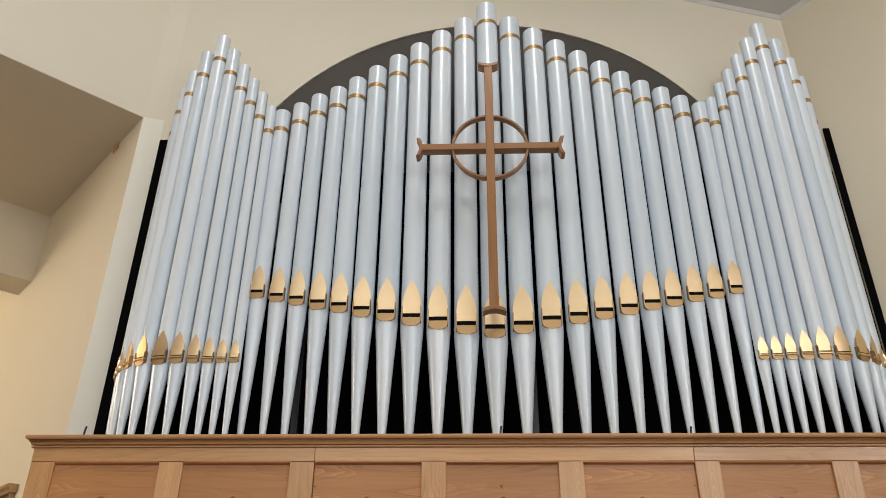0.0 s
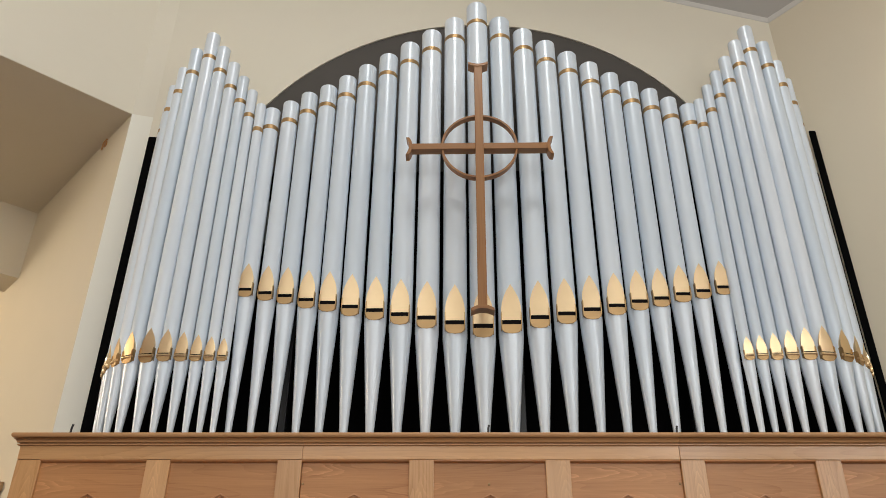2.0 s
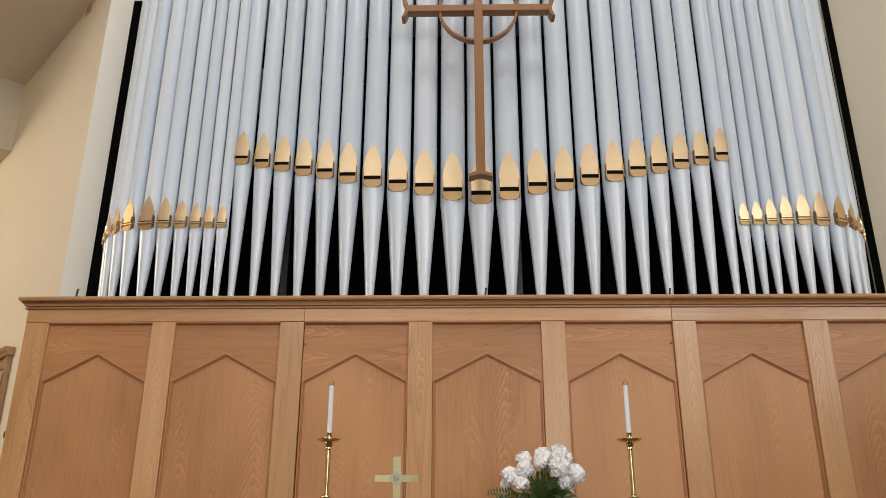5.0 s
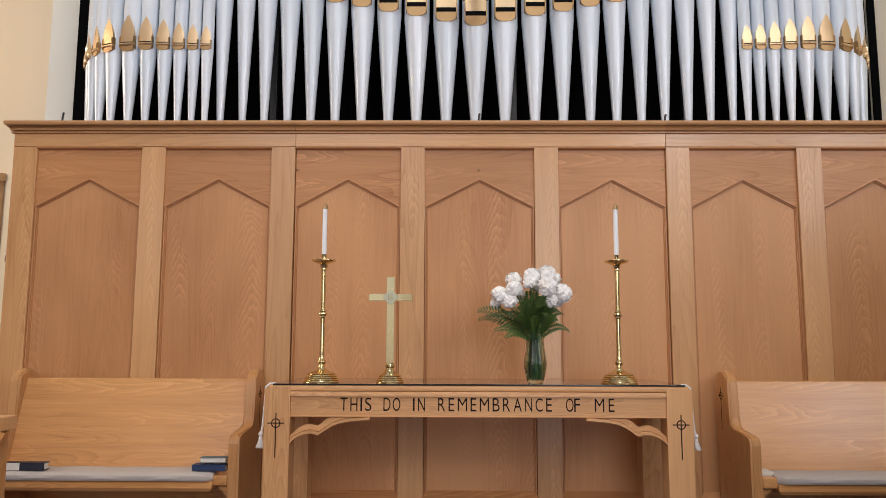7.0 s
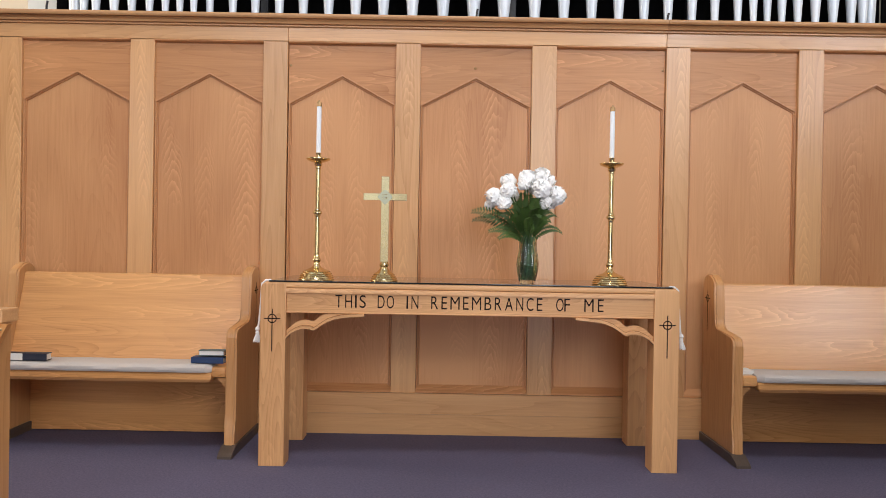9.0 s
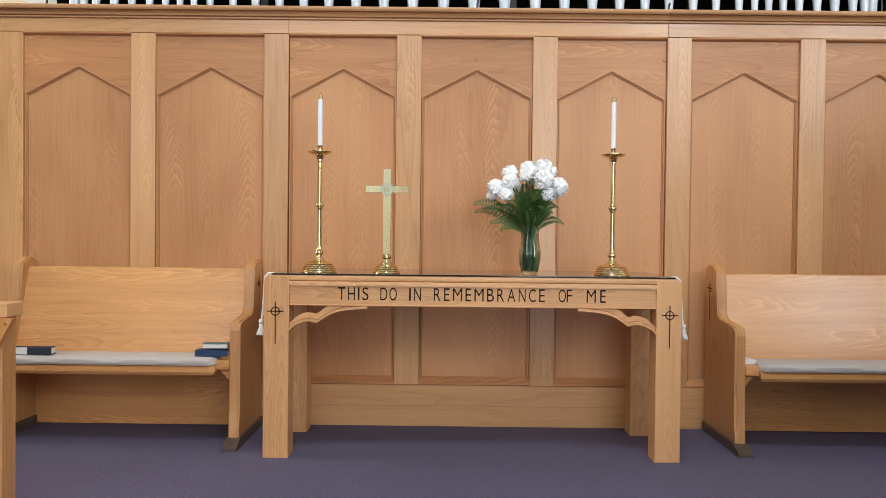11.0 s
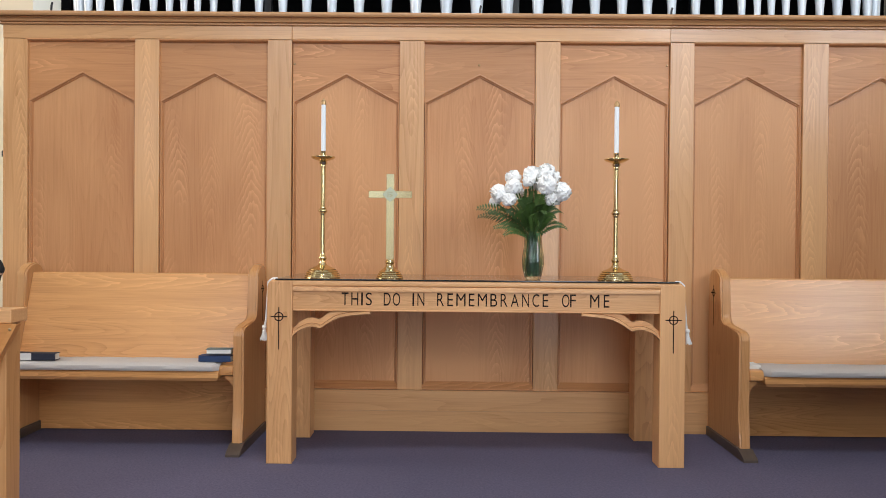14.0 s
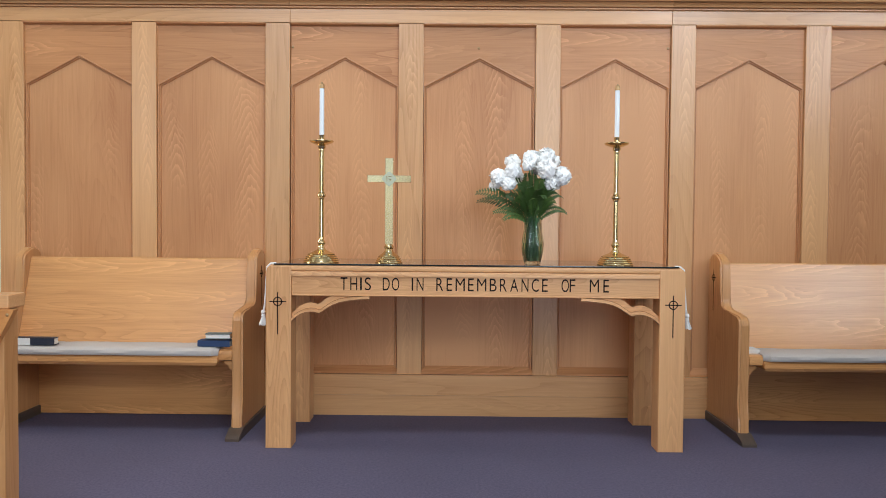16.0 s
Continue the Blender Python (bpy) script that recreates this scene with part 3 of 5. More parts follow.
def screen_section(x0, x1, panels, first=False, last=False):
    s = thing("panelled_screen", ((x0 + x1) / 2, 0.05, 0), "honey-coloured fir screen with pointed-arch panels below the organ", "wall panelling", "sections of the panelled screen")
    g = 0.0006
    part("backing", box(bmesh.new(), x0 + g, x1 - g, 0.050, 0.09, 0, Z_CORN), w_panel, s, "", False)
    edges = [x0 + g] + [e for p in panels for e in p] + [x1 - g]
    for a, b in zip(edges[::2], edges[1::2]):
        if b - a > 0.01:
            part("stile", box(bmesh.new(), a, b, 0.0, 0.050, 0.211, Z_RAIL, 0.002), w_stile, s)
    part("top_rail", box(bmesh.new(), x0 + g, x1 - g, -0.003, 0.050, Z_RAIL + 0.001, Z_CORN, 0.002), w_rail, s)
    part("upper_base_board", box(bmesh.new(), x0 + g, x1 - g, -0.018, 0.050, 0.1055, 0.2105, 0.0012), w_rail, s)
    part("base_board", box(bmesh.new(), x0 + g, x1 - g, -0.020, 0.050, 0.0, 0.105, 0.0012), w_rail, s)
    for a, b in panels:
        c = (a + b) / 2
        part("panel", box(bmesh.new(), a, b, 0.029, 0.049, 0.212, Z_RAIL), w_panel, s, "", False)
        sp = prism(bmesh.new(), [(a, Z_RAIL), (a, Z_SPRING), (c, Z_APEX), (b, Z_SPRING), (b, Z_RAIL)], front, 0.019, 0.048)
        part("spandrel", sp, w_spandrel, s, "", False)
        # sloping lower edge of the panel field
        ch = prism(bmesh.new(), [(0.004, 0.212), (0.004, 0.220), (0.028, Z_PANEL), (0.048, Z_PANEL), (0.048, 0.212)], side, a, b)
        part("sill_bevel", ch, w_spandrel, s, "", False)
        prof = [(-0.005, 0.030), (-0.005, 0.0175), (-0.003, 0.0135), (0.001, 0.0135), (0.004, 0.0165), (0.005, 0.0225), (0.0065, 0.0205), (0.009, 0.0205), (0.0105, 0.0245), (0.011, 0.030)]
        i = 0.006
        path = [(a + i, Z_PANEL - 0.012), (a + i, Z_SPRING), (c, Z_APEX), (b - i, Z_SPRING), (b - i, Z_PANEL - 0.012)]
        part("moulding", sweep(bmesh.new(), path, prof, front), w_bead, s)
        top = sweep(bmesh.new(), [(a, Z_RAIL), (b, Z_RAIL)], [(0, 0.020), (0, -0.004), (0.004, -0.006), (0.008, -0.003), (0.010, 0.004), (0.012, 0.010), (0.012, 0.020)], front)
        part("top_bead", top, w_bead, s)
    # cornice: fillet, cove and bead, with a return at a free end
    prof = [(0, Z_CORN), (0.009, Z_CORN), (0.013, Z_CORN + 0.003), (0.013, Z_CORN + 0.008), (0.001, Z_CORN + 0.009), (0.001, Z_CORN + 0.0145), (0.016, Z_CORN + 0.016),
            (0.018, Z_CORN + 0.023), (0.023, Z_CORN + 0.029), (0.031, Z_CORN + 0.033), (0.018, Z_CORN + 0.034), (0.018, Z_CORN + 0.0395), (0.036, Z_CORN + 0.040), (0.041, Z_CORN + 0.046),
            (0.042, Z_CORN + 0.051), (0.042, Z_TOP - 0.005), (0.039, Z_TOP), (0, Z_TOP)]
    c0 = x0 + (0.0 if first else g)
    path = ([(c0, 0.09)] if first else []) + [(c0, 0.0), (x1 - g, 0.0)] + ([(x1, 0.09)] if last else [])
    part("cornice", sweep(bmesh.new(), path, prof, plan), w_cornice, s)
    part("ledge", box(bmesh.new(), x0 + g, x1 - g, 0.001, 0.10, Z_CORN + 0.001, Z_TOP - 0.004), w_rail, s, "", False)
    return s


screens = [screen_section(END_L, JOINTS[0], PANELS[:2], True), screen_section(JOINTS[0], JOINTS[1], PANELS[2:5]), screen_section(JOINTS[1], END_R, PANELS[5:], False, True)]
# bolt heads in the centre section's upper boards
for x, z in ((-0.955, 1.898), (0.004, 1.898), (0.976, 1.902)):
    bm = bmesh.new()
    lathe(bm, [(0, 0.005), (0.004, 0.0045), (0.0065, 0.0025), (0.0075, 0.0)], (0, 0, 0), 14)
    bm.transform(pose(x, 0.0195, z, 90))
    part("bolt_head", bm, m_band, screens[1], "small dulled metal bolt head")
for x, h in ((-2.211, 0.05), (0.003, 0.045), (0.985, 0.04)):
    hook = thing("peg", (x, 0.0, Z_TOP), "thin black peg standing on the screen's cornice", "peg", "pegs on the cornice")
    part("pin", tube(bmesh.new(), [(x, -0.015, Z_TOP - 0.002), (x + 0.002, -0.015, Z_TOP + h * 0.6), (x + 0.006, -0.015, Z_TOP + h)], 0.0055, 8), m_blackmetal, hook)

# ---- organ case ----
RACK = 2.10
case = thing("organ_case", (0, 0.4, RACK), "black boards and posts behind and beside the organ pipes", "organ case")
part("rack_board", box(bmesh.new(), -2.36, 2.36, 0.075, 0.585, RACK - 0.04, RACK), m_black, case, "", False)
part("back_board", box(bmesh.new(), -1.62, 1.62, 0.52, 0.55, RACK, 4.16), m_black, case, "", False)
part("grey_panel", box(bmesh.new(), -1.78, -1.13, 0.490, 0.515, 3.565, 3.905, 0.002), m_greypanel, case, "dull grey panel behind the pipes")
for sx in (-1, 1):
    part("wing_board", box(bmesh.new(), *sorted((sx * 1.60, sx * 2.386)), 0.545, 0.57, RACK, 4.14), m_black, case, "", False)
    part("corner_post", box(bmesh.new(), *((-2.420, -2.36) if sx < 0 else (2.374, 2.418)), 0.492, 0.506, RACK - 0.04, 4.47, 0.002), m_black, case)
for x in (-1.18, 0.22, 1.22):
    part("brace", box(bmesh.new(), x - 0.02, x + 0.02, 0.36, 0.40, RACK, 4.0, 0.003), m_blackmetal, case)


def shell(bm, r0, r1, half, z0, z1, rows, at, turn, cols=10, flat=0.06):
    """A flattened plate on a pipe: half(v) is its half angle at the height fraction v."""
    x, y = at
    grid = []
    for i in range(rows + 1):
        v = i / rows
        h, z = half(v), z0 + (z1 - z0) * v
        line = []
        for r in (r1, r0):
            row = []
            for k in range(cols + 1):
                a = h * (2 * k / cols - 1)
                c = 1 - flat * (1 - math.cos(a)) if r == r1 else math.cos(a)
                u, w = r * math.sin(a), r * c
                row.append(bm.verts.new((x + u * math.cos(turn) + w * math.sin(turn), y + u * math.sin(turn) - w * math.cos(turn), z)))
            line.append(row)
        grid.append(line)
    for (o1, i1), (o2, i2) in zip(grid, grid[1:]):
        for k in range(cols):
            bm.faces.new((o1[k], o1[k + 1], o2[k + 1], o2[k]))
        bm.faces.new((i1[0], o1[0], o2[0], i2[0]))
        bm.faces.new((o1[cols], i1[cols], i2[cols], o2[cols]))
    for o, i in (grid[0], grid[-1]):
        for k in range(cols):
            bm.faces.new((o[k], o[k + 1], i[k + 1], i[k]))
    bmesh.ops.remove_doubles(bm, verts=bm.verts, dist=1e-5)
    return bm


def organ_pipe(x, y, d, lip, top, band, turn=0.0, beard=False, group=""):
    """A flue pipe with its foot on the rack: lip is the height of the mouth's lower end; turn is where the mouth faces."""
    r = d / 2
    size = "slender" if d < 0.09 else "stout" if d > 0.135 else "medium-width"
    p = thing("organ_pipe", (x, y, RACK), f"{size} pale blue-grey enamelled organ pipe with gilded mouth and band", "organ pipe", group)
    b = bmesh.new()
    body0 = lip - 0.02 * d
    lathe(b, [(r, body0), (r, top - 0.004), (r - 0.0015, top - 0.001), (r - 0.003, top), (r - 0.005, top - 0.003), (r - 0.005, top - 0.3)], (x, y, 0), 36)
    part("body", b, m_pipe, p)
    f = bmesh.new()
    tip = max(0.012, 0.13 * d)
    lathe(f, [(0, RACK), (tip * 0.9, RACK), (tip, RACK + 0.012), (r * 0.985, body0 - 0.012), (r * 1.0, body0)], (x, y, 0), 36)
    part("foot", f, m_pipe, p)
    half = radians(50)
    low, slot, up = 0.39 * d, 0.18 * d, 1.58 * d
    z0, z1, z2, z3 = lip, lip + low, lip + low + slot, lip + low + slot + up
    part("lower_lip", shell(bmesh.new(), r - 0.001, r + 0.0025, lambda v: half * math.sqrt(max(0.0, 1 - (1 - min(1, v * 1.25)) ** 2)) + 0.02, z0, z1, 8, (x, y), turn), m_band, p, "dull gilded lower lip")
    # no mouth is cut; the shade inside it is a black plate
    part("mouth_slot", shell(bmesh.new(), r - 0.001, r + 0.0012, lambda v: half, z1, z2, 1, (x, y), turn), m_void, p, "black plate standing in for the dark mouth opening")
    part("upper_lip", shell(bmesh.new(), r - 0.001, r + 0.0028, lambda v: half * (1.0 if v < 0.22 else math.cos(math.pi / 2 * ((v - 0.22) / 0.78)) ** 1.0) + 0.004, z2, z3, 18, (x, y), turn), m_gold, p, "gilded pointed upper lip")
    for sgn in (-1, 1):
        e = bmesh.new()
        n = Vector((math.sin(turn), -math.cos(turn), 0))
        t = Vector((math.cos(turn), math.sin(turn), 0))
        o = Vector((x, y, 0)) + n * r * 0.6 + t * (sgn * r * 0.785)
        t = t * 0.0022
        out = 0.42 * r + 0.09 * d
        q = [(0, z1 - 0.22 * d), (out * 0.9, z1 - 0.16 * d), (out, z1 - 0.05 * d), (out, z2 + 0.22 * d), (out * 0.85, z2 + 0.34 * d), (0, z2 + 0.36 * d)]
        prism(e, q, lambda u, v, h: tuple(o + n * u + t * h + Vector((0, 0, v))), -1, 1)
        part("ear", e, m_band, p, "small gilded side ear")
    if beard:
        n = Vector((math.sin(turn), -math.cos(turn), 0))
        t = Vector((math.cos(turn), math.sin(turn), 0))
        o = Vector((x, y, (z1 + z2) / 2 - 0.05 * d)) + n * (r + 0.02 * d)
        part("beard", tube(bmesh.new(), [o - t * r * 0.86, o + t * r * 0.86], 0.085 * d, 10), m_gold, p, "gilded rod across the mouth")
    g = bmesh.new()
    lathe(g, [(r - 0.001, band - 0.017), (r + 0.0012, band - 0.016), (r + 0.0012, band + 0.016), (r - 0.001, band + 0.017)], (x, y, 0), 36)
    part("band", g, m_band, p, "dull gold painted band")
    return p


FRONT_Y = 0.15
# half of the centre row, from its middle outwards: place, lower end of the mouth, top
CENTRE = [(0.0, 2.752, 5.434), (0.166, 2.777, 5.283), (0.333, 2.810, 5.165), (0.491, 2.835, 5.047), (0.642, 2.864, 4.939), (0.789, 2.890, 4.839),
          (0.926, 2.919, 4.740), (1.056, 2.941, 4.656), (1.186, 2.970, 4.593), (1.308, 2.992, 4.517), (1.432, 3.018, 4.459)]
for k, (px, lip, top) in enumerate(CENTRE):
    d = 0.1525 - 0.0047 * k
    for sx in ((-1, 1) if k else (1,)):
        organ_pipe(sx * px - 0.005, FRONT_Y + d / 2, d, lip, top, top - 0.188 + 0.0025 * k, 0.0, False, "pipes of the centre row")
# a side tower from its inner end; the last ones turn round the corner
TOWER = [(1.500, 0.12, 0.066, 4.452, 0), (1.575, 0.12, 0.070, 4.574, 0), (1.654, 0.12, 0.076, 4.699, 0), (1.741, 0.12, 0.084, 4.830, 0),
         (1.838, 0.12, 0.092, 4.981, 0), (1.942, 0.125, 0.100, 5.118, 6), (2.064, 0.155, 0.092, 4.993, 24), (2.163, 0.215, 0.084, 4.859, 44),
         (2.244, 0.295, 0.078, 4.753, 60), (2.294, 0.380, 0.070, 4.625, 76), (2.328, 0.450, 0.062, 4.516, 86)]
for sx in (-1, 1):
    for px, py, d, top, turn in TOWER:
        a = radians(turn)
        organ_pipe(sx * (px - math.sin(a) * d / 2) - 0.008, py + math.cos(a) * d / 2, d, 2.600 if d < 0.099 else 2.594, top + 0.02, top - 0.180 - 0.25 * d, sx * a, True, "pipes of the side towers")


# ---- hanging cross ----
def wall_cross():
    x, yf, yb = -0.013, -0.10, -0.035
    c = thing("wall_cross", (x, -0.07, 2.82), "oak cross with a ring hung before the organ pipes", "cross")
    zt, zb, zc, w, hw = 4.585, 2.845, 3.936, 0.026, 0.425
    part("upright", box(bmesh.new(), x - w, x + w, yf, yb, zb, zt, 0.003), w_cross_z, c)
    for sx in (-1, 1):
        part("arm", box(bmesh.new(), *sorted((x + sx * w, x + sx * hw)), yf + 0.002, yb - 0.002, zc - 0.022, zc + 0.022, 0.003), w_cross_x, c)

    def flare(u, v, out, half):
        """A flared end piece, hollow towards the outside."""
        n = 8
        outer = [(half * (2 * k / n - 1), 0.016 + 0.020 * (2 * k / n - 1) ** 2) for k in range(n + 1)]
        inner = [(half * 0.98 * (2 * k / n - 1), 0.020 * (2 * k / n - 1) ** 2 - 0.004) for k in range(n + 1)]
        pts = outer + inner[::-1]
        return prism(bmesh.new(), [(u + out[0] * b - out[1] * a, v + out[1] * b + out[0] * a) for a, b in pts], front, yf - 0.004, yb + 0.004, 0.002)
    part("end_piece", flare(x, zt, (0, 1), 0.066), w_cross_x, c)
    part("end_piece", flare(x, zb, (0, -1), 0.066), w_cross_x, c)
    part("end_piece", flare(x - hw, zc, (-1, 0), 0.066), w_cross_z, c)
    part("end_piece", flare(x + hw, zc, (1, 0), 0.066), w_cross_z, c)
    n, r0, r1 = 72, 0.228, 0.240
    bm = bmesh.new()
    rows = [[bm.verts.new((x + r * math.cos(2 * math.pi * k / n), y, zc + 0.01 + r * math.sin(2 * math.pi * k / n))) for k in range(n)]
            for r, y in ((r0, yf + 0.012), (r1, yf + 0.012), (r1, yb - 0.010), (r0, yb - 0.010))]
    for i in range(4):
        a, b = rows[i], rows[(i + 1) % 4]
        for k in range(n):
            bm.faces.new((a[k], a[(k + 1) % n], b[(k + 1) % n], b[k]))
    part("ring", bm, w_cross_x, c, "bent oak ring")
    for z in (3.2, 4.3):
        part("mount", tube(bmesh.new(), [(x, yb - 0.004, z), (x, FRONT_Y + 0.004, z)], 0.008, 8), m_blackmetal, c, "short dark mounting rod")


wall_cross()


# ---- communion table ----
TX0, TX1, TF, TB, TTOP = -0.939, 0.891, -0.620, -0.060, 0.806
LEG = 0.112


def ringed_cross(u0, v0, face, to3, r=0.018, up=0.042, down=0.144, wide=0.036, t=0.0022):
    """A thin inlaid cross with a small ring."""
    bm = bmesh.new()
    n = 24
    a = [(u0 + (r + s * t) * math.cos(2 * math.pi * k / n), v0 + (r + s * t) * math.sin(2 * math.pi * k / n)) for s in (-1, 1) for k in range(n)]
    lo, hi = [bm.verts.new(to3(u, v, face)) for u, v in a], [bm.verts.new(to3(u, v, face + 0.0008)) for u, v in a]
    for k in range(n):
        j = (k + 1) % n
        bm.faces.new((lo[k], lo[j], lo[n + j], lo[n + k]))
        bm.faces.new((hi[k], hi[j], hi[n + j], hi[n + k]))
        bm.faces.new((lo[k], lo[j], hi[j], hi[k]))
        bm.faces.new((lo[n + k], lo[n + j], hi[n + j], hi[n + k]))
    for p in (((u0 - t, v0 - down), (u0 + t, v0 - down), (u0 + t, v0 + up), (u0 - t, v0 + up)), ((u0 - wide, v0 - t), (u0 + wide, v0 - t), (u0 + wide, v0 + t), (u0 - wide, v0 + t))):
        prism(bm, list(p), to3, face, face + 0.0008)
    return bm


# width of a capital as a share of its height, where it is not the usual 0.54
LETTER_WIDTH = {"I": 0.13, "E": 0.44, "F": 0.44, "M": 0.72, "A": 0.62, "S": 0.48, "O": 0.58}


def carve(owner, z0, z1, face, words):
    """Black capitals, letter by letter, each word fitted between two places."""
    made = {}
    for ch in sorted({c for w, *_ in words for c in w}):
        cu = bpy.data.curves.new("letter", "FONT")
        cu.body, cu.size, cu.extrude, cu.offset = ch, 0.08, 0.0008, -0.0003
        tmp = bpy.data.objects.new("letter", cu)
        scene.collection.objects.link(tmp)
        bpy.context.view_layer.update()
        made[ch] = bpy.data.meshes.new_from_object(tmp.evaluated_get(bpy.context.evaluated_depsgraph_get()))
        bpy.data.objects.remove(tmp)
    for word, x0, x1 in words:
        spans = []
        for ch in word:
            co = np.array([w.co for w in made[ch].vertices])
            spans.append((co.min(0), co.max(0)))
        wide = [(z1 - z0) * LETTER_WIDTH.get(ch, 0.54) for ch in word]
        gap = (x1 - x0 - sum(wide)) / (len(word) - 1)
        x = x0
        for ch, (lo, hi), w in zip(word, spans, wide):
            bm = bmesh.new()
            bm.from_mesh(made[ch])
            for q in bm.verts:
                u, v = (q.co.x - lo[0]) / (hi[0] - lo[0]), (q.co.y - lo[1]) / (hi[1] - lo[1])
                q.co = (x + u * w, face - (q.co.z - lo[2]) * 0.6, z0 + v * (z1 - z0))
            part("letter", bm, m_ink, owner, "black carved capital letter", False)
            x += w + gap


def communion_table():
    t = thing("communion_table", ((TX0 + TX1) / 2, (TF + TB) / 2, 0), "pale oak communion table with carved brackets and black inscription", "table")
    for x in (TX0, TX1 - LEG):
        for y in (TF, TB - LEG):
            out, into = (x, x + LEG) if x == TX0 else (x + LEG, x)
            s = 1 if out < into else -1
            pts = [(out, 0), (out + s * 0.001, TTOP - 0.030), (out + s * 0.004, TTOP - 0.016), (out + s * 0.012, TTOP - 0.0075), (out + s * 0.022, TTOP - 0.004), (into, TTOP - 0.004), (into, 0)]
            part("leg", prism(bmesh.new(), pts, front, y, y + LEG, 0.004, 2), w_oak_z, t)
    part("tabletop", box(bmesh.new(), TX0 + 0.016, TX1 - 0.016, TF + 0.003, TB - 0.003, TTOP - 0.0255, TTOP, 0.006, 3), w_oak_x, t)
    a, b = TX0 + LEG, TX1 - LEG
    part("apron", box(bmesh.new(), a, b, TF + 0.010, TF + 0.035, 0.672, TTOP - 0.026, 0.002), w_oak_x, t)
    lip = sweep(bmesh.new(), [(a, 0.763), (b, 0.763)], [(0, TF + 0.012), (0.0, TF + 0.004), (0.004, TF + 0.001), (-0.012, TF + 0.001), (-0.016, TF + 0.004), (-0.016, TF + 0.012)], front)
    part("apron_bead", lip, w_oak_x, t)
    part("apron_lower_bead", box(bmesh.new(), a, b, TF + 0.006, TF + 0.02, 0.672, 0.678, 0.002), w_oak_x, t)
    part("rear_apron", box(bmesh.new(), a, b, TB - 0.035, TB - 0.010, 0.672, TTOP - 0.026, 0.002), w_oak_x, t)
    for x in (TX0 + 0.012, TX1 - 0.037):
        part("side_apron", box(bmesh.new(), x, x + 0.025, TF + LEG, TB - LEG, 0.672, TTOP - 0.026, 0.002), w_oak_y, t)
    low = [(0.0, -0.112), (0.010, -0.100), (0.022, -0.090), (0.037, -0.081), (0.060, -0.071), (0.084, -0.067), (0.104, -0.069), (0.121, -0.076),
           (0.131, -0.070), (0.145, -0.060), (0.178, -0.038), (0.21, -0.026), (0.243, -0.019), (0.29, -0.014), (0.342, -0.011)]
    high = [(0.342, -0.001), (0.175, -0.001), (0.160, -0.006), (0.143, -0.016), (0.128, -0.032), (0.117, -0.039), (0.104, -0.034), (0.084, -0.030), (0.060, -0.034),
            (0.037, -0.045), (0.018, -0.062), (0.0, -0.078)]
    for s, x in ((1, a), (-1, b)):
        pts = [(x + s * u, 0.672 + v) for u, v in low + high]
        part("bracket", prism(bmesh.new(), pts, front, TF + 0.016, TF + 0.038, 0.0015, 1), w_oak_x, t, "scalloped oak corner bracket")
        strip = [(x + s * u, 0.672 + v) for u, v in low] + [(x + s * u, 0.672 + v + 0.011) for u, v in low[::-1]]
        part("bracket_moulding", prism(bmesh.new(), strip, front, TF - 0.002, TF + 0.0165, 0.001, 1), w_oak_x, t, "", False)
        # dark wood strips draw the moulding's shade lines; no groove is cut
        line = [(x + s * u, 0.672 + v + 0.0115) for u, v in low] + [(x + s * u, 0.672 + v + 0.0145) for u, v in low[::-1]]
        part("bracket_groove", prism(bmesh.new(), line, front, TF + 0.0154, TF + 0.0168), w_cross_x, t, "dark strip drawn as a shade line along the bracket", False)
        under = [(x + s * u, 0.672 + v - 0.0022) for u, v in low] + [(x + s * u, 0.672 + v - 0.0002) for u, v in low[::-1]]
        part("bracket_edge", prism(bmesh.new(), under, front, TF - 0.001, TF + 0.03), w_cross_x, t, "dark strip drawn as shade under the bracket", False)
    for x in (TX0 + 0.053, TX1 - 0.054):
        part("inlaid_cross", ringed_cross(x, 0.646, -TF + 0.0002, lambda u, v, h: (u, -h, v)), m_ink, t, "black inlaid ringed cross", False)
    carve(t, 0.698, 0.754, TF + 0.0098, [("THIS", -0.613, -0.480), ("DO", -0.428, -0.356), ("IN", -0.302, -0.250), ("REMEMBRANCE", -0.194, 0.292), ("OF", 0.352, 0.412), ("ME", 0.475, 0.559)])
    # plate glass on the top
    g = thing("glass_plate", ((TX0 + TX1) / 2, (TF + TB) / 2, TTOP), "dark-edged plate glass lying on the communion table", "glass plate")
    part("pane", box(bmesh.new(), TX0 + 0.035, TX1 - 0.03, TF + 0.006, TB - 0.01, TTOP + 0.0004, TTOP + 0.0065, 0.0015), m_tableglass, g)
    part("ground_edge", box(bmesh.new(), TX0 + 0.035, TX1 - 0.03, TF + 0.0015, TF + 0.0058, TTOP + 0.0004, TTOP + 0.0068, 0.001), m_glassedge, g, "dark ground front edge")
    for s, x, z in ((-1, TX0, 0.575), (1, TX1, 0.575)):
        y = TF + 0.050
        c = thing("tasselled_cord", (x, y, TTOP), "white tasselled cord hanging over the table's end", "tassel", "cords at the table ends")
        path = [(x - s * 0.035, y, TTOP + 0.005), (x - s * 0.012, y, TTOP + 0.004), (x + s * 0.005, y, TTOP - 0.010), (x + s * 0.007, y, 0.75), (x + s * 0.010, y, 0.70), (x + s * 0.015, y, 0.63), (x + s * 0.020, y, z + 0.022)]
        part("cord", tube(bmesh.new(), path, 0.0048, 8), m_white, c)
        bm = bmesh.new()
        cx = x + s * 0.022
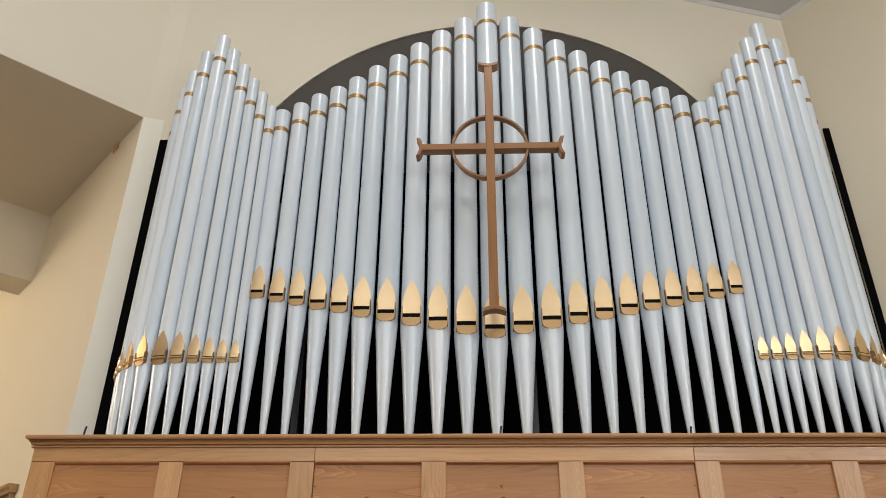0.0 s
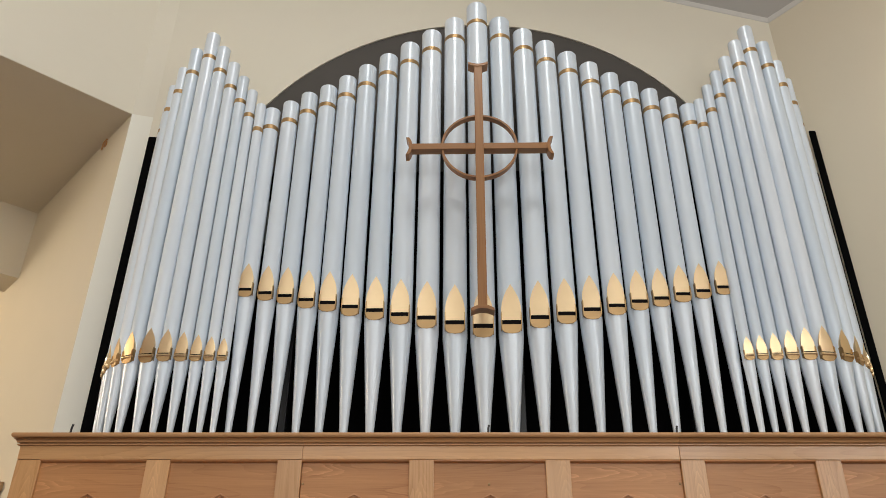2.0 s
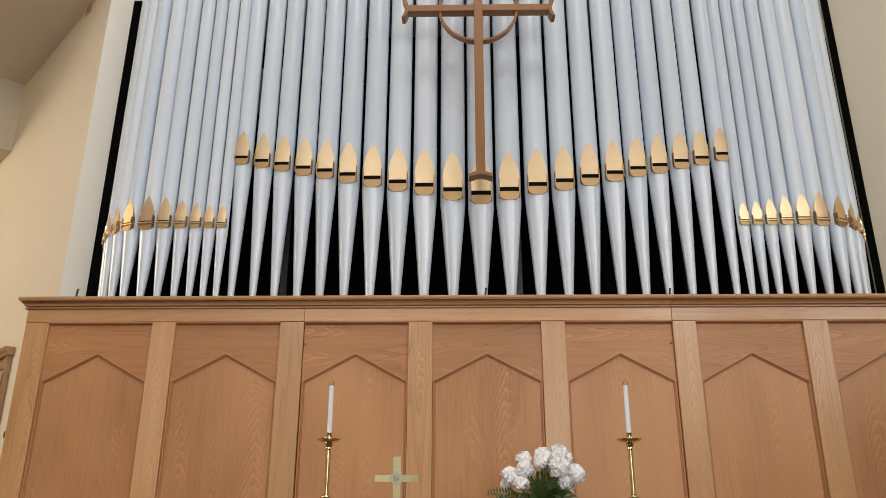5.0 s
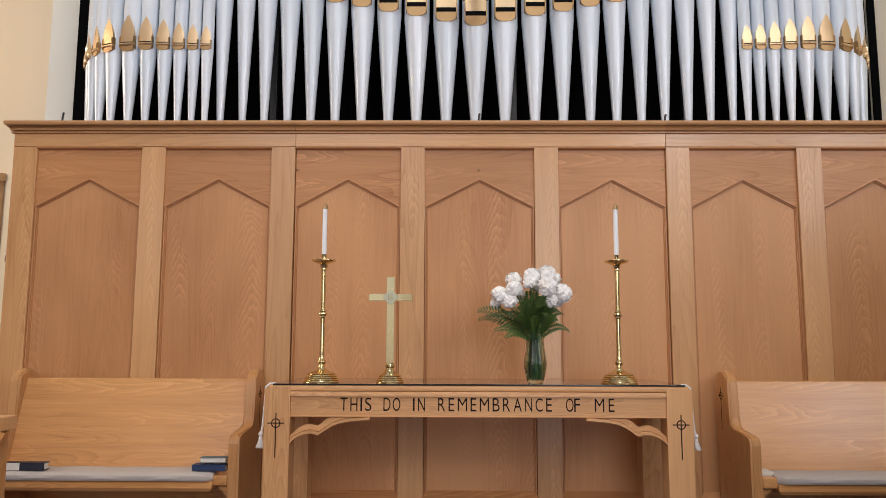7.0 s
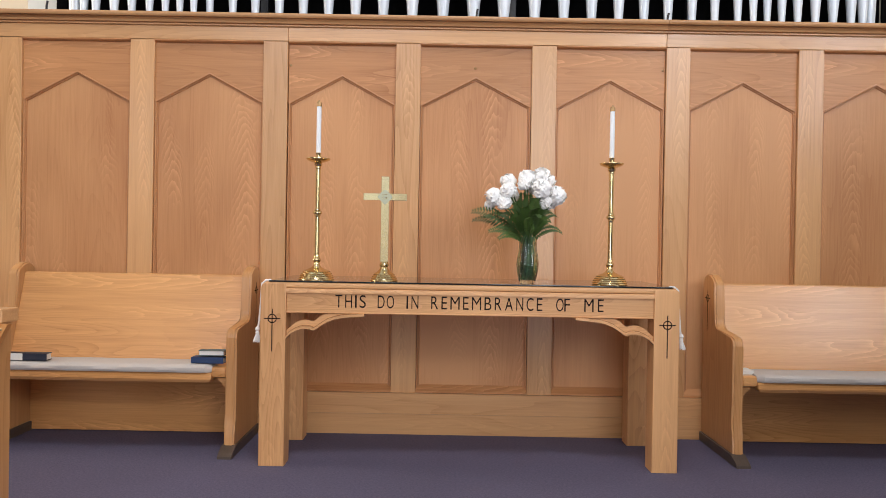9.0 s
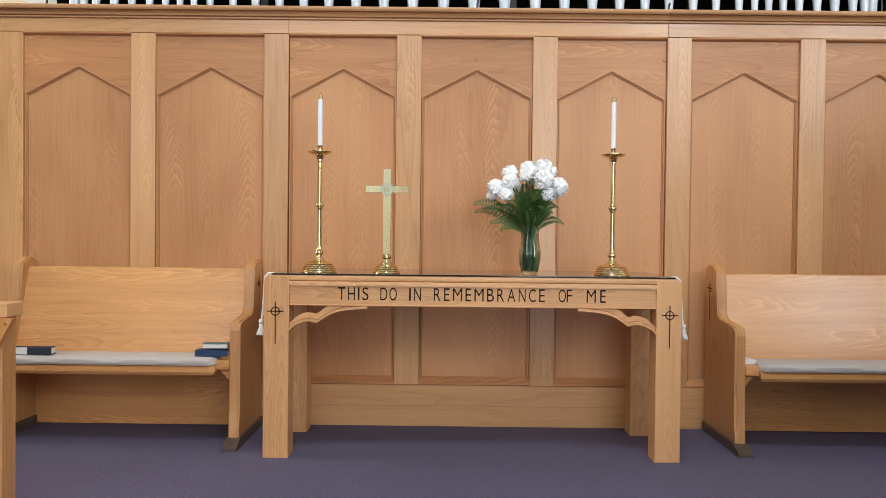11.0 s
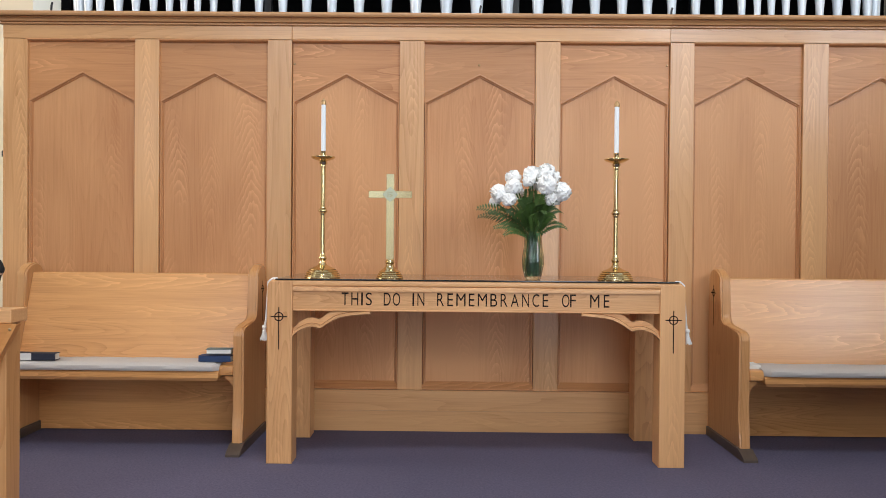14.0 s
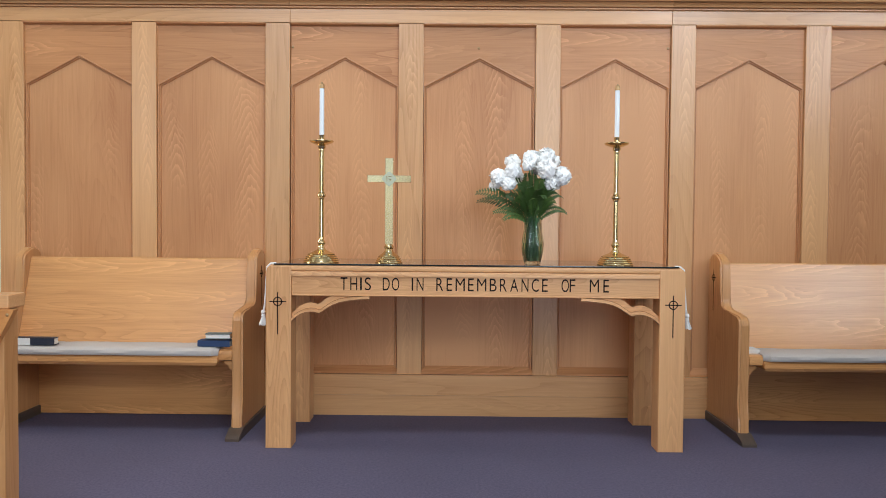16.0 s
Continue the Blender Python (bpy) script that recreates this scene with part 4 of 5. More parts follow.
        lathe(bm, [(0, 0.030), (0.008, 0.028), (0.011, 0.018), (0.007, 0.010), (0.010, 0.0), (0.0, -0.002)], (cx, y, z), 12)
        rng = random.Random(5)
        for k in range(44):
            a, q = rng.uniform(0, 2 * math.pi), rng.uniform(0.2, 1)
            tube(bm, [(cx + 0.004 * math.cos(a), y + 0.004 * math.sin(a), z + 0.004), (cx + 0.013 * q * math.cos(a), y + 0.013 * q * math.sin(a), z - 0.018),
                      (cx + s * 0.004 + 0.017 * q * math.cos(a), y + 0.017 * q * math.sin(a), z - 0.034 - 0.008 * rng.random())], 0.0017, 4)
        part("tassel", bm, m_white, c, "frayed white tassel")


communion_table()


# ---- pews ----
def pew(x0, x1, label, inner):
    """A short pew between two shaped ends; inner is the side (-1 or 1) at which it faces the table."""
    p = thing("pew", ((x0 + x1) / 2, -0.25, 0), label, "pew", "pews beside the table")
    t = 0.050
    outline = [(-0.030, 0.045), (-0.030, 0.812), (-0.040, 0.832), (-0.062, 0.848), (-0.092, 0.854), (-0.125, 0.848), (-0.160, 0.832), (-0.180, 0.815), (-0.187, 0.795),
               (-0.192, 0.640), (-0.198, 0.612), (-0.214, 0.594), (-0.240, 0.584), (-0.400, 0.574), (-0.425, 0.568), (-0.438, 0.553), (-0.441, 0.535),
               (-0.437, 0.180), (-0.441, 0.140), (-0.452, 0.105), (-0.456, 0.045)]
    bead = outline[3:]
    for x in (x0, x1 - t):
        e = part("end_panel", prism(bmesh.new(), outline, side, x, x + t, 0.005, 2), w_pew_z, p)
        prof = [(-0.004, x + 0.010), (0.006, x + 0.010), (0.009, x + 0.014), (0.009, x + t - 0.014), (0.006, x + t - 0.010), (-0.004, x + t - 0.010)]
        part("edge_bead", sweep(bmesh.new(), bead[::-1], prof, side), w_pew_z, e)
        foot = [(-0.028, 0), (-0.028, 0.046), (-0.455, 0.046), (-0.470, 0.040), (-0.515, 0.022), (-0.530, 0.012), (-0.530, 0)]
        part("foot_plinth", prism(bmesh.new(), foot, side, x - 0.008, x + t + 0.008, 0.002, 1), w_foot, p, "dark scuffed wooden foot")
        out = x if inner < 0 else x + t
        if (x == x0) == (inner < 0):
            s = -1 if inner < 0 else 1
            part("inlaid_cross", ringed_cross(-0.095, 0.735, out + (0.0002 if s > 0 else -0.001), side, 0.017, 0.040, 0.165, 0.036), m_ink, p, "black inlaid ringed cross", False)
    a, b = x0 + t, x1 - t
    back = [(-0.262, 0.36), (-0.235, 0.352), (-0.100, 0.795), (-0.104, 0.806), (-0.116, 0.811), (-0.128, 0.806)]
    part("backrest", prism(bmesh.new(), back, side, a, b, 0.002, 1), w_pew_x, p)
    part("riser", box(bmesh.new(), a, b, -0.062, -0.042, 0.006, 0.40), w_pew_x, p, "", False)
    seat = [(-0.18, 0.330), (-0.430, 0.326), (-0.452, 0.330), (-0.462, 0.345), (-0.460, 0.366), (-0.450, 0.374), (-0.18, 0.374)]
    board, rows = bmesh.new(), []
    steps = [(0.0, 0.020), (0.003, 0.013), (0.009, 0.006), (0.018, 0.002), (0.030, 0.0)]
    for x, lift in [(a + 0.062 + u, w) for u, w in steps] + [(b - 0.062 - u, w) for u, w in steps[::-1]]:
        rows.append([board.verts.new((x, u, max(v, 0.326 + lift) if u < -0.40 else v)) for u, v in seat])
    for r, q in zip(rows, rows[1:]):
        for i in range(len(seat)):
            j = (i + 1) % len(seat)
            board.faces.new((r[i], r[j], q[j], q[i]))
    board.faces.new(rows[0])
    board.faces.new(rows[-1][::-1])
    part("seat", board, w_pew_x, p)
    for s, q in ((1, a), (-1, b)):
        blk = [(-0.19, 0.345), (-0.425, 0.349), (-0.442, 0.356), (-0.446, 0.375), (-0.442, 0.394), (-0.43, 0.400), (-0.19, 0.400)]
        part("seat_end", prism(bmesh.new(), blk, side, *sorted((q, q + s * 0.064)), 0.005, 2), w_pew_x, p)
        cove = [(0, 0.345), (s * 0.046, 0.345), (s * 0.044, 0.333), (s * 0.030, 0.328), (s * 0.022, 0.318), (s * 0.018, 0.306), (s * 0.010, 0.300), (0, 0.300)]
        part("seat_bracket", prism(bmesh.new(), [(q + u, v) for u, v in cove], front, -0.41, -0.385, 0.001, 1), w_pew_x, p, "small coved oak bracket")
    bm = bmesh.new()
    n = 10
    prof = [(-0.466, 0.376), (-0.472, 0.387), (-0.470, 0.399), (-0.460, 0.408), (-0.442, 0.412), (-0.38, 0.414), (-0.30, 0.412), (-0.285, 0.408), (-0.278, 0.399), (-0.278, 0.376)]
    rng = random.Random(3)
    xs = [a + 0.062 + (b - a - 0.124) * k / 40 for k in range(41)]
    rings = []
    for k, x in enumerate(xs):
        q = 0.80 if k in (0, 40) else 1.0
        sag = 0.0010 * math.sin(k * 0.55) + rng.uniform(-0.0006, 0.0006)
        rings.append([bm.verts.new((x, -0.335 + (u + 0.335) * q, 0.378 + (v - 0.378) * q + sag * (v > 0.395))) for u, v in prof])
    for r, s in zip(rings, rings[1:]):
        for i in range(n - 1):
            bm.faces.new((r[i], r[i + 1], s[i + 1], s[i]))
        bm.faces.new((r[n - 1], r[0], s[0], s[n - 1]))
    bm.faces.new(rings[0])
    bm.faces.new(rings[-1][::-1])
    part("cushion", bm, m_cushion, p, "grey-beige upholstered seat pad")
    return p


pew(-2.288, -1.087, "varnished oak pew with grey cushion, hymn books on its seat", 1)
pew(1.192, 2.42, "varnished oak pew with grey cushion and a shiny back", -1)


def book(x, y, z, w, d, h, turn, cover, label, spine_label=0.0, spine=-1):
    """A lying book; spine is the side (-1 front, 1 rear) at which its back lies."""
    b = thing("book", (x, y, z), label, "book", "books on the pew")
    c = bmesh.new()
    box(c, -w / 2, w / 2, -d / 2, d / 2, 0, 0.003, 0.0008, 1)
    box(c, -w / 2, w / 2, -d / 2, d / 2, h - 0.003, h, 0.0008, 1)
    box(c, -w / 2, w / 2, *sorted((spine * d / 2, spine * (d / 2 - 0.003))), 0.003, h - 0.003)
    c.transform(pose(x, y, z, 0, 0, turn))
    part("cover", c, cover, b)
    g = box(bmesh.new(), -w / 2 + 0.004, w / 2 - 0.004, *sorted((spine * (d / 2 - 0.0031), -spine * (d / 2 - 0.003))), 0.0031, h - 0.0031)
    g.transform(pose(x, y, z, 0, 0, turn))
    part("pages", g, m_page, b, "cream page block", False)
    if spine_label:
        s = box(bmesh.new(), -w / 2 + 0.001, -w / 2 + spine_label, -d / 2 - 0.0012, -d / 2 - 0.0002, 0.0005, h - 0.0005)
        s.transform(pose(x, y, z, 0, 0, turn))
        part("spine_label", s, m_page, b, "white paper label on the spine", False)


book(-2.055, -0.42, 0.4155, 0.190, 0.05, 0.033, 0, m_navy, "dark navy book with a white spine label on the cushion", 0.080)
book(-1.222, -0.41, 0.4155, 0.150, 0.06, 0.028, -2, m_blue, "blue cloth hymn book under another on the pew")
book(-1.207, -0.408, 0.4505, 0.118, 0.055, 0.024, 3, m_green, "grey-green book lying on a blue hymn book", 0.0, 1)
pad = thing("note_pad", (1.272, -0.36, 0.4), "small white paper pad lying on the pew's seat end", "paper")
part("sheet", box(bmesh.new(), 1.246, 1.312, -0.39, -0.30, 0.4005, 0.419, 0.001, 1), m_page, pad)


# ---- altar things on the glass ----
GT = TTOP + 0.0066


AY, AK = -0.50, 0.966


def turned(profile, at, n):
    return lathe(bmesh.new(), [(r * AK, h * AK) for r, h in profile], at, n)


def candlestick(x, y, name_group):
    c = thing("candlestick", (x, y, GT), "tall polished brass candlestick with a white candle", "candlestick", name_group)
    base = [(0, 0), (0.082, 0), (0.083, 0.004), (0.080, 0.009), (0.081, 0.012), (0.076, 0.018), (0.077, 0.021), (0.071, 0.027), (0.072, 0.030), (0.063, 0.037), (0.064, 0.040),
            (0.052, 0.046), (0.034, 0.053), (0.022, 0.060), (0.016, 0.068), (0.014, 0.076), (0.0, 0.077)]
    part("base", turned(base, (x, y, GT), 40), m_brass, c, "stepped round brass base")
    shaft = [(0, 0.075), (0.014, 0.075), (0.0135, 0.082), (0.019, 0.090), (0.019, 0.096), (0.013, 0.104), (0.0115, 0.12), (0.0105, 0.293), (0.012, 0.297), (0.014, 0.300), (0.013, 0.303),
             (0.019, 0.307), (0.021, 0.313), (0.019, 0.319), (0.013, 0.323), (0.015, 0.326), (0.012, 0.330), (0.0105, 0.335), (0.0115, 0.515), (0.013, 0.521), (0.012, 0.527), (0.018, 0.534), (0.019, 0.54), (0.013, 0.548), (0, 0.549)]
    part("shaft", turned(shaft, (x, y, GT), 28), m_brass, c)
    pan = [(0, 0.546), (0.02, 0.546), (0.038, 0.552), (0.052, 0.558), (0.056, 0.563), (0.056, 0.566), (0.050, 0.564), (0.03, 0.560), (0.0, 0.559)]
    part("drip_pan", turned(pan, (x, y, GT), 36), m_brass, c)
    part("socket", turned([(0, 0.558), (0.0135, 0.558), (0.0125, 0.563), (0.0125, 0.590), (0.0135, 0.592), (0.0115, 0.593), (0, 0.593)], (x, y, GT), 24), m_brass, c)
    k = part("candle", turned([(0, 0.590), (0.0112, 0.590), (0.0108, 0.809), (0, 0.810)], (x, y, GT), 24), m_candle, c, "white candle tube")
    part("follower", turned([(0, 0.808), (0.0122, 0.808), (0.0122, 0.822), (0.010, 0.829), (0.004, 0.832), (0.003, 0.838), (0, 0.838)], (x, y, GT), 20), m_band, k, "small dull brass candle cap")
    return c


candlestick(-0.716, AY, "candlesticks on the table")
candlestick(0.607, AY, "candlesticks on the table")


def altar_cross(x, y):
    c = thing("altar_cross", (x, y, GT), "polished brass altar cross with a round stepped base", "cross")
    base = [(0, 0), (0.063, 0), (0.064, 0.004), (0.060, 0.009), (0.061, 0.012), (0.055, 0.018), (0.056, 0.021), (0.049, 0.028), (0.050, 0.031), (0.040, 0.039), (0.030, 0.046), (0.021, 0.055),
            (0.017, 0.066), (0.022, 0.072), (0.022, 0.078), (0.017, 0.084), (0.015, 0.090), (0, 0.091)]
    part("base", turned(base, (x, y, GT), 40), m_brass, c, "stepped round brass base")
    part("shaft", box(bmesh.new(), x - 0.0178, x + 0.0178, y - 0.008, y + 0.008, GT + 0.085, 1.283, 0.0009), m_dullbrass, c)
    for s in (-1, 1):
        part("arm", box(bmesh.new(), *sorted((x + s * 0.0180, x + s * 0.098)), y - 0.008, y + 0.008, 1.1755, 1.2065, 0.0009), m_dullbrass, c)
    bm = bmesh.new()
    n = 40
    ring = [(0.0285 + 0.003 * math.cos(4 * a) + 0.0015 * math.cos(8 * a)) for a in (2 * math.pi * k / n for k in range(n))]
    prism(bm, [(x + r * math.cos(2 * math.pi * k / n), 1.191 + r * math.sin(2 * math.pi * k / n)) for k, r in enumerate(ring)], front, y - 0.012, y - 0.0085, 0.001, 1)
    med = part("medallion", bm, m_tarnish, c, "dull lobed medallion with worn letters")
    for (u, v), (p, q) in (((-0.010, -0.012), (-0.010, 0.012)), ((-0.003, 0.010), (0.010, 0.010)), ((-0.003, 0.0), (0.010, -0.004)), ((0.010, -0.004), (-0.002, -0.012))):
        part("engraved_stroke", tube(bmesh.new(), [(x + u, y - 0.0125, 1.191 + v), (x + p, y - 0.0125, 1.191 + q)], 0.0015, 6), m_brass, med)


altar_cross(-0.411, AY)


# ---- flowers ----
VX, VY = 0.234, -0.51


def vase():
    v = thing("vase", (VX, VY, GT), "ribbed green-tinted glass vase holding cut flowers", "vase")
    bm = bmesh.new()
    prof = [(0, 0.0), (0.031, 0.0), (0.034, 0.003), (0.037, 0.014), (0.042, 0.035), (0.0465, 0.062), (0.048, 0.085), (0.0465, 0.108), (0.043, 0.130), (0.0395, 0.152), (0.0385, 0.172), (0.0395, 0.190), (0.041, 0.199), (0.0400, 0.2005),
            (0.0382, 0.196), (0.0355, 0.172), (0.0365, 0.152), (0.040, 0.130), (0.0435, 0.108), (0.045, 0.085), (0.0435, 0.062), (0.039, 0.035), (0.033, 0.016), (0, 0.013)]
    lathe(bm, prof, (VX, VY, GT), 72)
    for w in bm.verts:
        d = Vector((w.co.x - VX, w.co.y - VY, 0))
        h = w.co.z - GT
        if d.length > 0.036 and 0.01 < h < 0.185:
            a = math.atan2(d.y, d.x)
            d *= 1 + 0.05 * math.cos(13 * a + 10 * h)
            w.co.x, w.co.y = VX + d.x, VY + d.y
    part("bowl", bm, m_vase, v)
    wet = [(0, 0.0145), (0.031, 0.0165), (0.036, 0.035), (0.0405, 0.062), (0.0418, 0.085), (0.0410, 0.098), (0, 0.098)]
    part("water", lathe(bmesh.new(), wet, (VX, VY, GT), 48), m_water, v, "greenish water with cut stems")


vase()


def bouquet():
    rng = random.Random(11)
    b = thing("flower_bouquet", (VX, VY, GT + 0.016), "white carnations with green fern fronds standing in a vase", "flowers")
    # blooms: place beside and above the vase foot, radius, depth step
    heads = [(-0.154, 0.387, 0.0374, 0), (-0.172, 0.353, 0.0232, 1), (-0.09, 0.462, 0.0321, 1), (-0.092, 0.417, 0.0356, -1), (-0.109, 0.359, 0.0321, -1), (-0.008, 0.472, 0.0374, 0), (-0.022, 0.443, 0.0285, -1),
             (0.056, 0.48, 0.0374, 0), (0.053, 0.42, 0.041, -2), (0.091, 0.463, 0.0321, 1), (0.124, 0.395, 0.041, 0), (0.066, 0.363, 0.0303, -1), (0.101, 0.359, 0.0267, 1), (0.014, 0.435, 0.0303, 1),
             (-0.058, 0.397, 0.0232, 2)]
    mouth = Vector((VX, VY, GT + 0.19))
    for u, v, r, d in heads:
        c = Vector((VX + u, VY + 0.03 * d + rng.uniform(-0.015, 0.015), GT + v))
        bm = bmesh.new()
        ball = bmesh.ops.create_icosphere(bm, subdivisions=4, radius=1.0)["verts"]
        ph = [rng.uniform(0, 6) for _ in range(6)]
        for q in ball:
            n = q.co.normalized()
            az, el = math.atan2(n.y, n.x), math.asin(max(-1, min(1, n.z)))
            ruffle = 0.06 * math.sin(7 * az + 3 * math.sin(4 * el + ph[0]) + ph[1]) + 0.06 * math.sin(9 * el + 2.5 * math.sin(5 * az + ph[2]) + ph[3]) + 0.04 * math.sin(15 * n.x + 11 * n.z + ph[4])
            lump = 0.10 * math.sin(2.6 * n.x + 3.1 * n.y + ph[5]) + 0.07 * math.sin(4.2 * n.z - 3.3 * n.x + ph[0])
            q.co = c + n * r * (0.95 + ruffle + lump)
        for j in range(26):
            z = rng.uniform(-0.55, 1)
            a = rng.uniform(0, 2 * math.pi)
            n = Vector((math.sqrt(1 - z * z) * math.cos(a), math.sqrt(1 - z * z) * math.sin(a), z))
            side_v = n.cross(Vector((rng.uniform(-1, 1), rng.uniform(-1, 1), rng.uniform(-1, 1)))).normalized()
            up_v = side_v.cross(n)
            up_v = (up_v * math.cos(0.24) + n * math.sin(0.24) * rng.choice((1, 1, -0.3))).normalized()
            o = c + n * r * rng.uniform(0.84, 0.92)
            w, h = r * rng.uniform(0.38, 0.56), r * rng.uniform(0.35, 0.55)
            cols = 5
            low = [bm.verts.new(o + side_v * w * 0.45 * (2 * i / (cols - 1) - 1)) for i in range(cols)]
            mid = [bm.verts.new(o + side_v * w * (2 * i / (cols - 1) - 1) + up_v * h * 0.6 + n * r * 0.10 * math.sin(i * 2.2 + j)) for i in range(cols)]
            top = [bm.verts.new(o + side_v * w * 0.95 * (2 * i / (cols - 1) - 1) + up_v * h * (1.0 - 0.2 * (abs(2 * i / (cols - 1) - 1) ** 2) + rng.uniform(-0.16, 0.12))
                                + n * r * 0.16 * math.sin(i * 2.6 + 1.7 * j)) for i in range(cols)]
            for p, q in ((low, mid), (mid, top)):
                for i in range(cols - 1):
                    bm.faces.new((p[i], p[i + 1], q[i + 1], q[i]))
        f = part("carnation", bm, m_petal, b, "ruffled white bloom")
        s = bmesh.new()
        pts = []
        for i in range(9):
            q = i / 8
            pts.append(mouth * (1 - q) ** 2 + (mouth * 0.5 + c * 0.5 + Vector((0, 0, 0.03))) * 2 * q * (1 - q) + (c - Vector((0, 0, r * 0.3))) * q * q)
        low = Vector((VX + rng.uniform(-0.022, 0.022), VY + rng.uniform(-0.02, 0.02), GT + 0.02))
        tube(s, [low, low * 0.5 + mouth * 0.5] + pts, 0.0034, 6)
        part("stem", s, m_stem, b, "thin green stem")
    for j in range(40):
        a, q = rng.uniform(0, 2 * math.pi), rng.uniform(0.2, 1)
        lo = Vector((VX + 0.037 * q * math.cos(a), VY + 0.037 * q * math.sin(a), GT + 0.018))
        hi = Vector((VX + 0.031 * q * math.cos(a + 0.9), VY + 0.031 * q * math.sin(a + 0.9), GT + 0.21))
        part("stem", tube(bmesh.new(), [lo, lo * 0.6 + hi * 0.4, hi], 0.0036, 6), m_stem, b, "thin green stem")
    tips = [(-0.249, 0.318, -0.02), (-0.244, 0.282, 0.03), (-0.175, 0.232, -0.05), (-0.134, 0.2, -0.09), (-0.2, 0.295, 0.05), (0.129, 0.304, 0.0), (0.146, 0.231, -0.02), (0.088, 0.277, -0.09),
             (0.054, 0.363, -0.07), (-0.005, 0.393, -0.06), (-0.063, 0.295, -0.11), (-0.086, 0.329, -0.07), (0.101, 0.333, 0.04), (0.037, 0.295, -0.12), (-0.031, 0.338, -0.1), (0.012, 0.243, -0.1),
             (0.071, 0.236, 0.06), (-0.107, 0.253, 0.07), (0.08, 0.321, -0.05), (0.114, 0.257, 0.05), (-0.031, 0.401, -0.04), (0.025, 0.376, -0.08), (-0.069, 0.359, -0.05), (0.08, 0.384, -0.03),
             (0.008, 0.329, -0.13), (-0.043, 0.367, 0.04), (-0.022, 0.287, -0.13), (0.05, 0.329, -0.1), (-0.09, 0.282, -0.09), (-0.124, 0.304, -0.04)]
    for u, v, d in tips:
        tip = Vector((VX + u, VY + d, GT + v))
        start = mouth + Vector((rng.uniform(-0.015, 0.015), rng.uniform(-0.015, 0.015), -0.02))
        lift = Vector((0, 0, 0.06 + 0.05 * rng.random()))
        ctrl = start * 0.45 + tip * 0.55 + lift
        bm = bmesh.new()
        n = 18
        pts = [start * (1 - q) ** 2 + ctrl * 2 * q * (1 - q) + tip * q * q for q in (i / n for i in range(n + 1))]
        tube(bm, pts, 0.0012, 5, lambda q: 1.1 - 0.8 * q)
        length = (tip - start).length
        flat = (tip - start).cross(Vector((rng.uniform(-0.2, 0.2), -0.8, 0.55))).normalized()
        for i in range(4, n + 1):
            q = i / n
            d1 = (pts[min(i + 1, n)] - pts[i - 1]).normalized()
            lf = 0.19 * length * math.sin(math.pi * min(1.0, 0.12 + 0.88 * (1 - q))) ** 0.8 * (0.35 + 0.65 * (1 - q)) + 0.006
            for s in (-1, 1):
                way = (flat * s + d1 * 0.55 + Vector((0, 0, -0.12 - 0.1 * rng.random()))).normalized()
                wd = d1 * (0.0046 + 0.0022 * (1 - q))
                o = pts[i]
                fold = Vector((0, 0, 0.0022))
                a = [o, o + way * lf * 0.35 + wd, o + way * lf * 0.75 + wd * 0.7, o + way * lf, o + way * lf * 0.75 - wd * 0.6, o + way * lf * 0.35 - wd]
                mids = [o + way * lf * 0.35 + fold, o + way * lf * 0.75 + fold * 0.8 - Vector((0, 0, lf * 0.05))]
                vs = [bm.verts.new(w) for w in a]
                m1, m2 = [bm.verts.new(w) for w in mids]
                for face in ((vs[0], vs[1], m1), (vs[0], m1, vs[5]), (vs[1], vs[2], m2, m1), (m1, m2, vs[4], vs[5]), (vs[2], vs[3], m2), (m2, vs[3], vs[4])):
                    bm.faces.new(face)
        part("fern_frond", bm, m_fern, b, "feathery green fern frond", False)


bouquet()


# ---- reading desk and microphone in the foreground ----
def reading_desk():
    d = thing("reading_desk", (-1.9, -1.55, 0), "pale oak reading desk with a thick top edge and sloping brace", "lectern")
    part("top_edge", box(bmesh.new(), -2.40, -1.500, -1.594, -1.500, 0.714, 0.757, 0.003), w_oak_x, d)
    for x in (-1.600, -2.38):
        part("post", box(bmesh.new(), x, x + 0.081, -1.585, -1.508, 0, 0.7138, 0.003), w_pew_z, d)
    pts = [(-1.478, 0.7135), (-2.38, 0.7135), (-2.38, 0.43), (-1.625, 0.43)]
    part("front_board", prism(bmesh.new(), pts, front, -1.604, -1.5855), w_desk, d, "orange varnished sloping board", False)
    edge = [(-1.472, 0.7135), (-1.488, 0.7135), (-1.638, 0.43), (-1.622, 0.43)]
    part("edge_strip", prism(bmesh.new(), edge, front, -1.611, -1.5858), w_desk, d, "orange strip on the sloping edge", False)
    for x in (-1.494, -1.532):
        bm = lathe(bmesh.new(), [(0, 0.003), (0.004, 0.002), (0.0055, 0)], (0, 0, 0), 12)
        bm.transform(pose(x, -1.6112 if x > -1.5 else -1.6042, 0.697, 90))
        part("screw", bm, m_band, d, "small brass screw head")
    # added panel, mostly out of view, that keeps light off the left pew
    part("side_panel", box(bmesh.new(), -2.30, -1.6005, -1.528, -1.512, 0.0, 0.713), w_oak_z, d, "", False)
    part("bottom_rail", box(bmesh.new(), -2.30, -1.6005, -1.57, -1.53, 0.10, 0.19, 0.003), w_oak_x, d)


reading_desk()


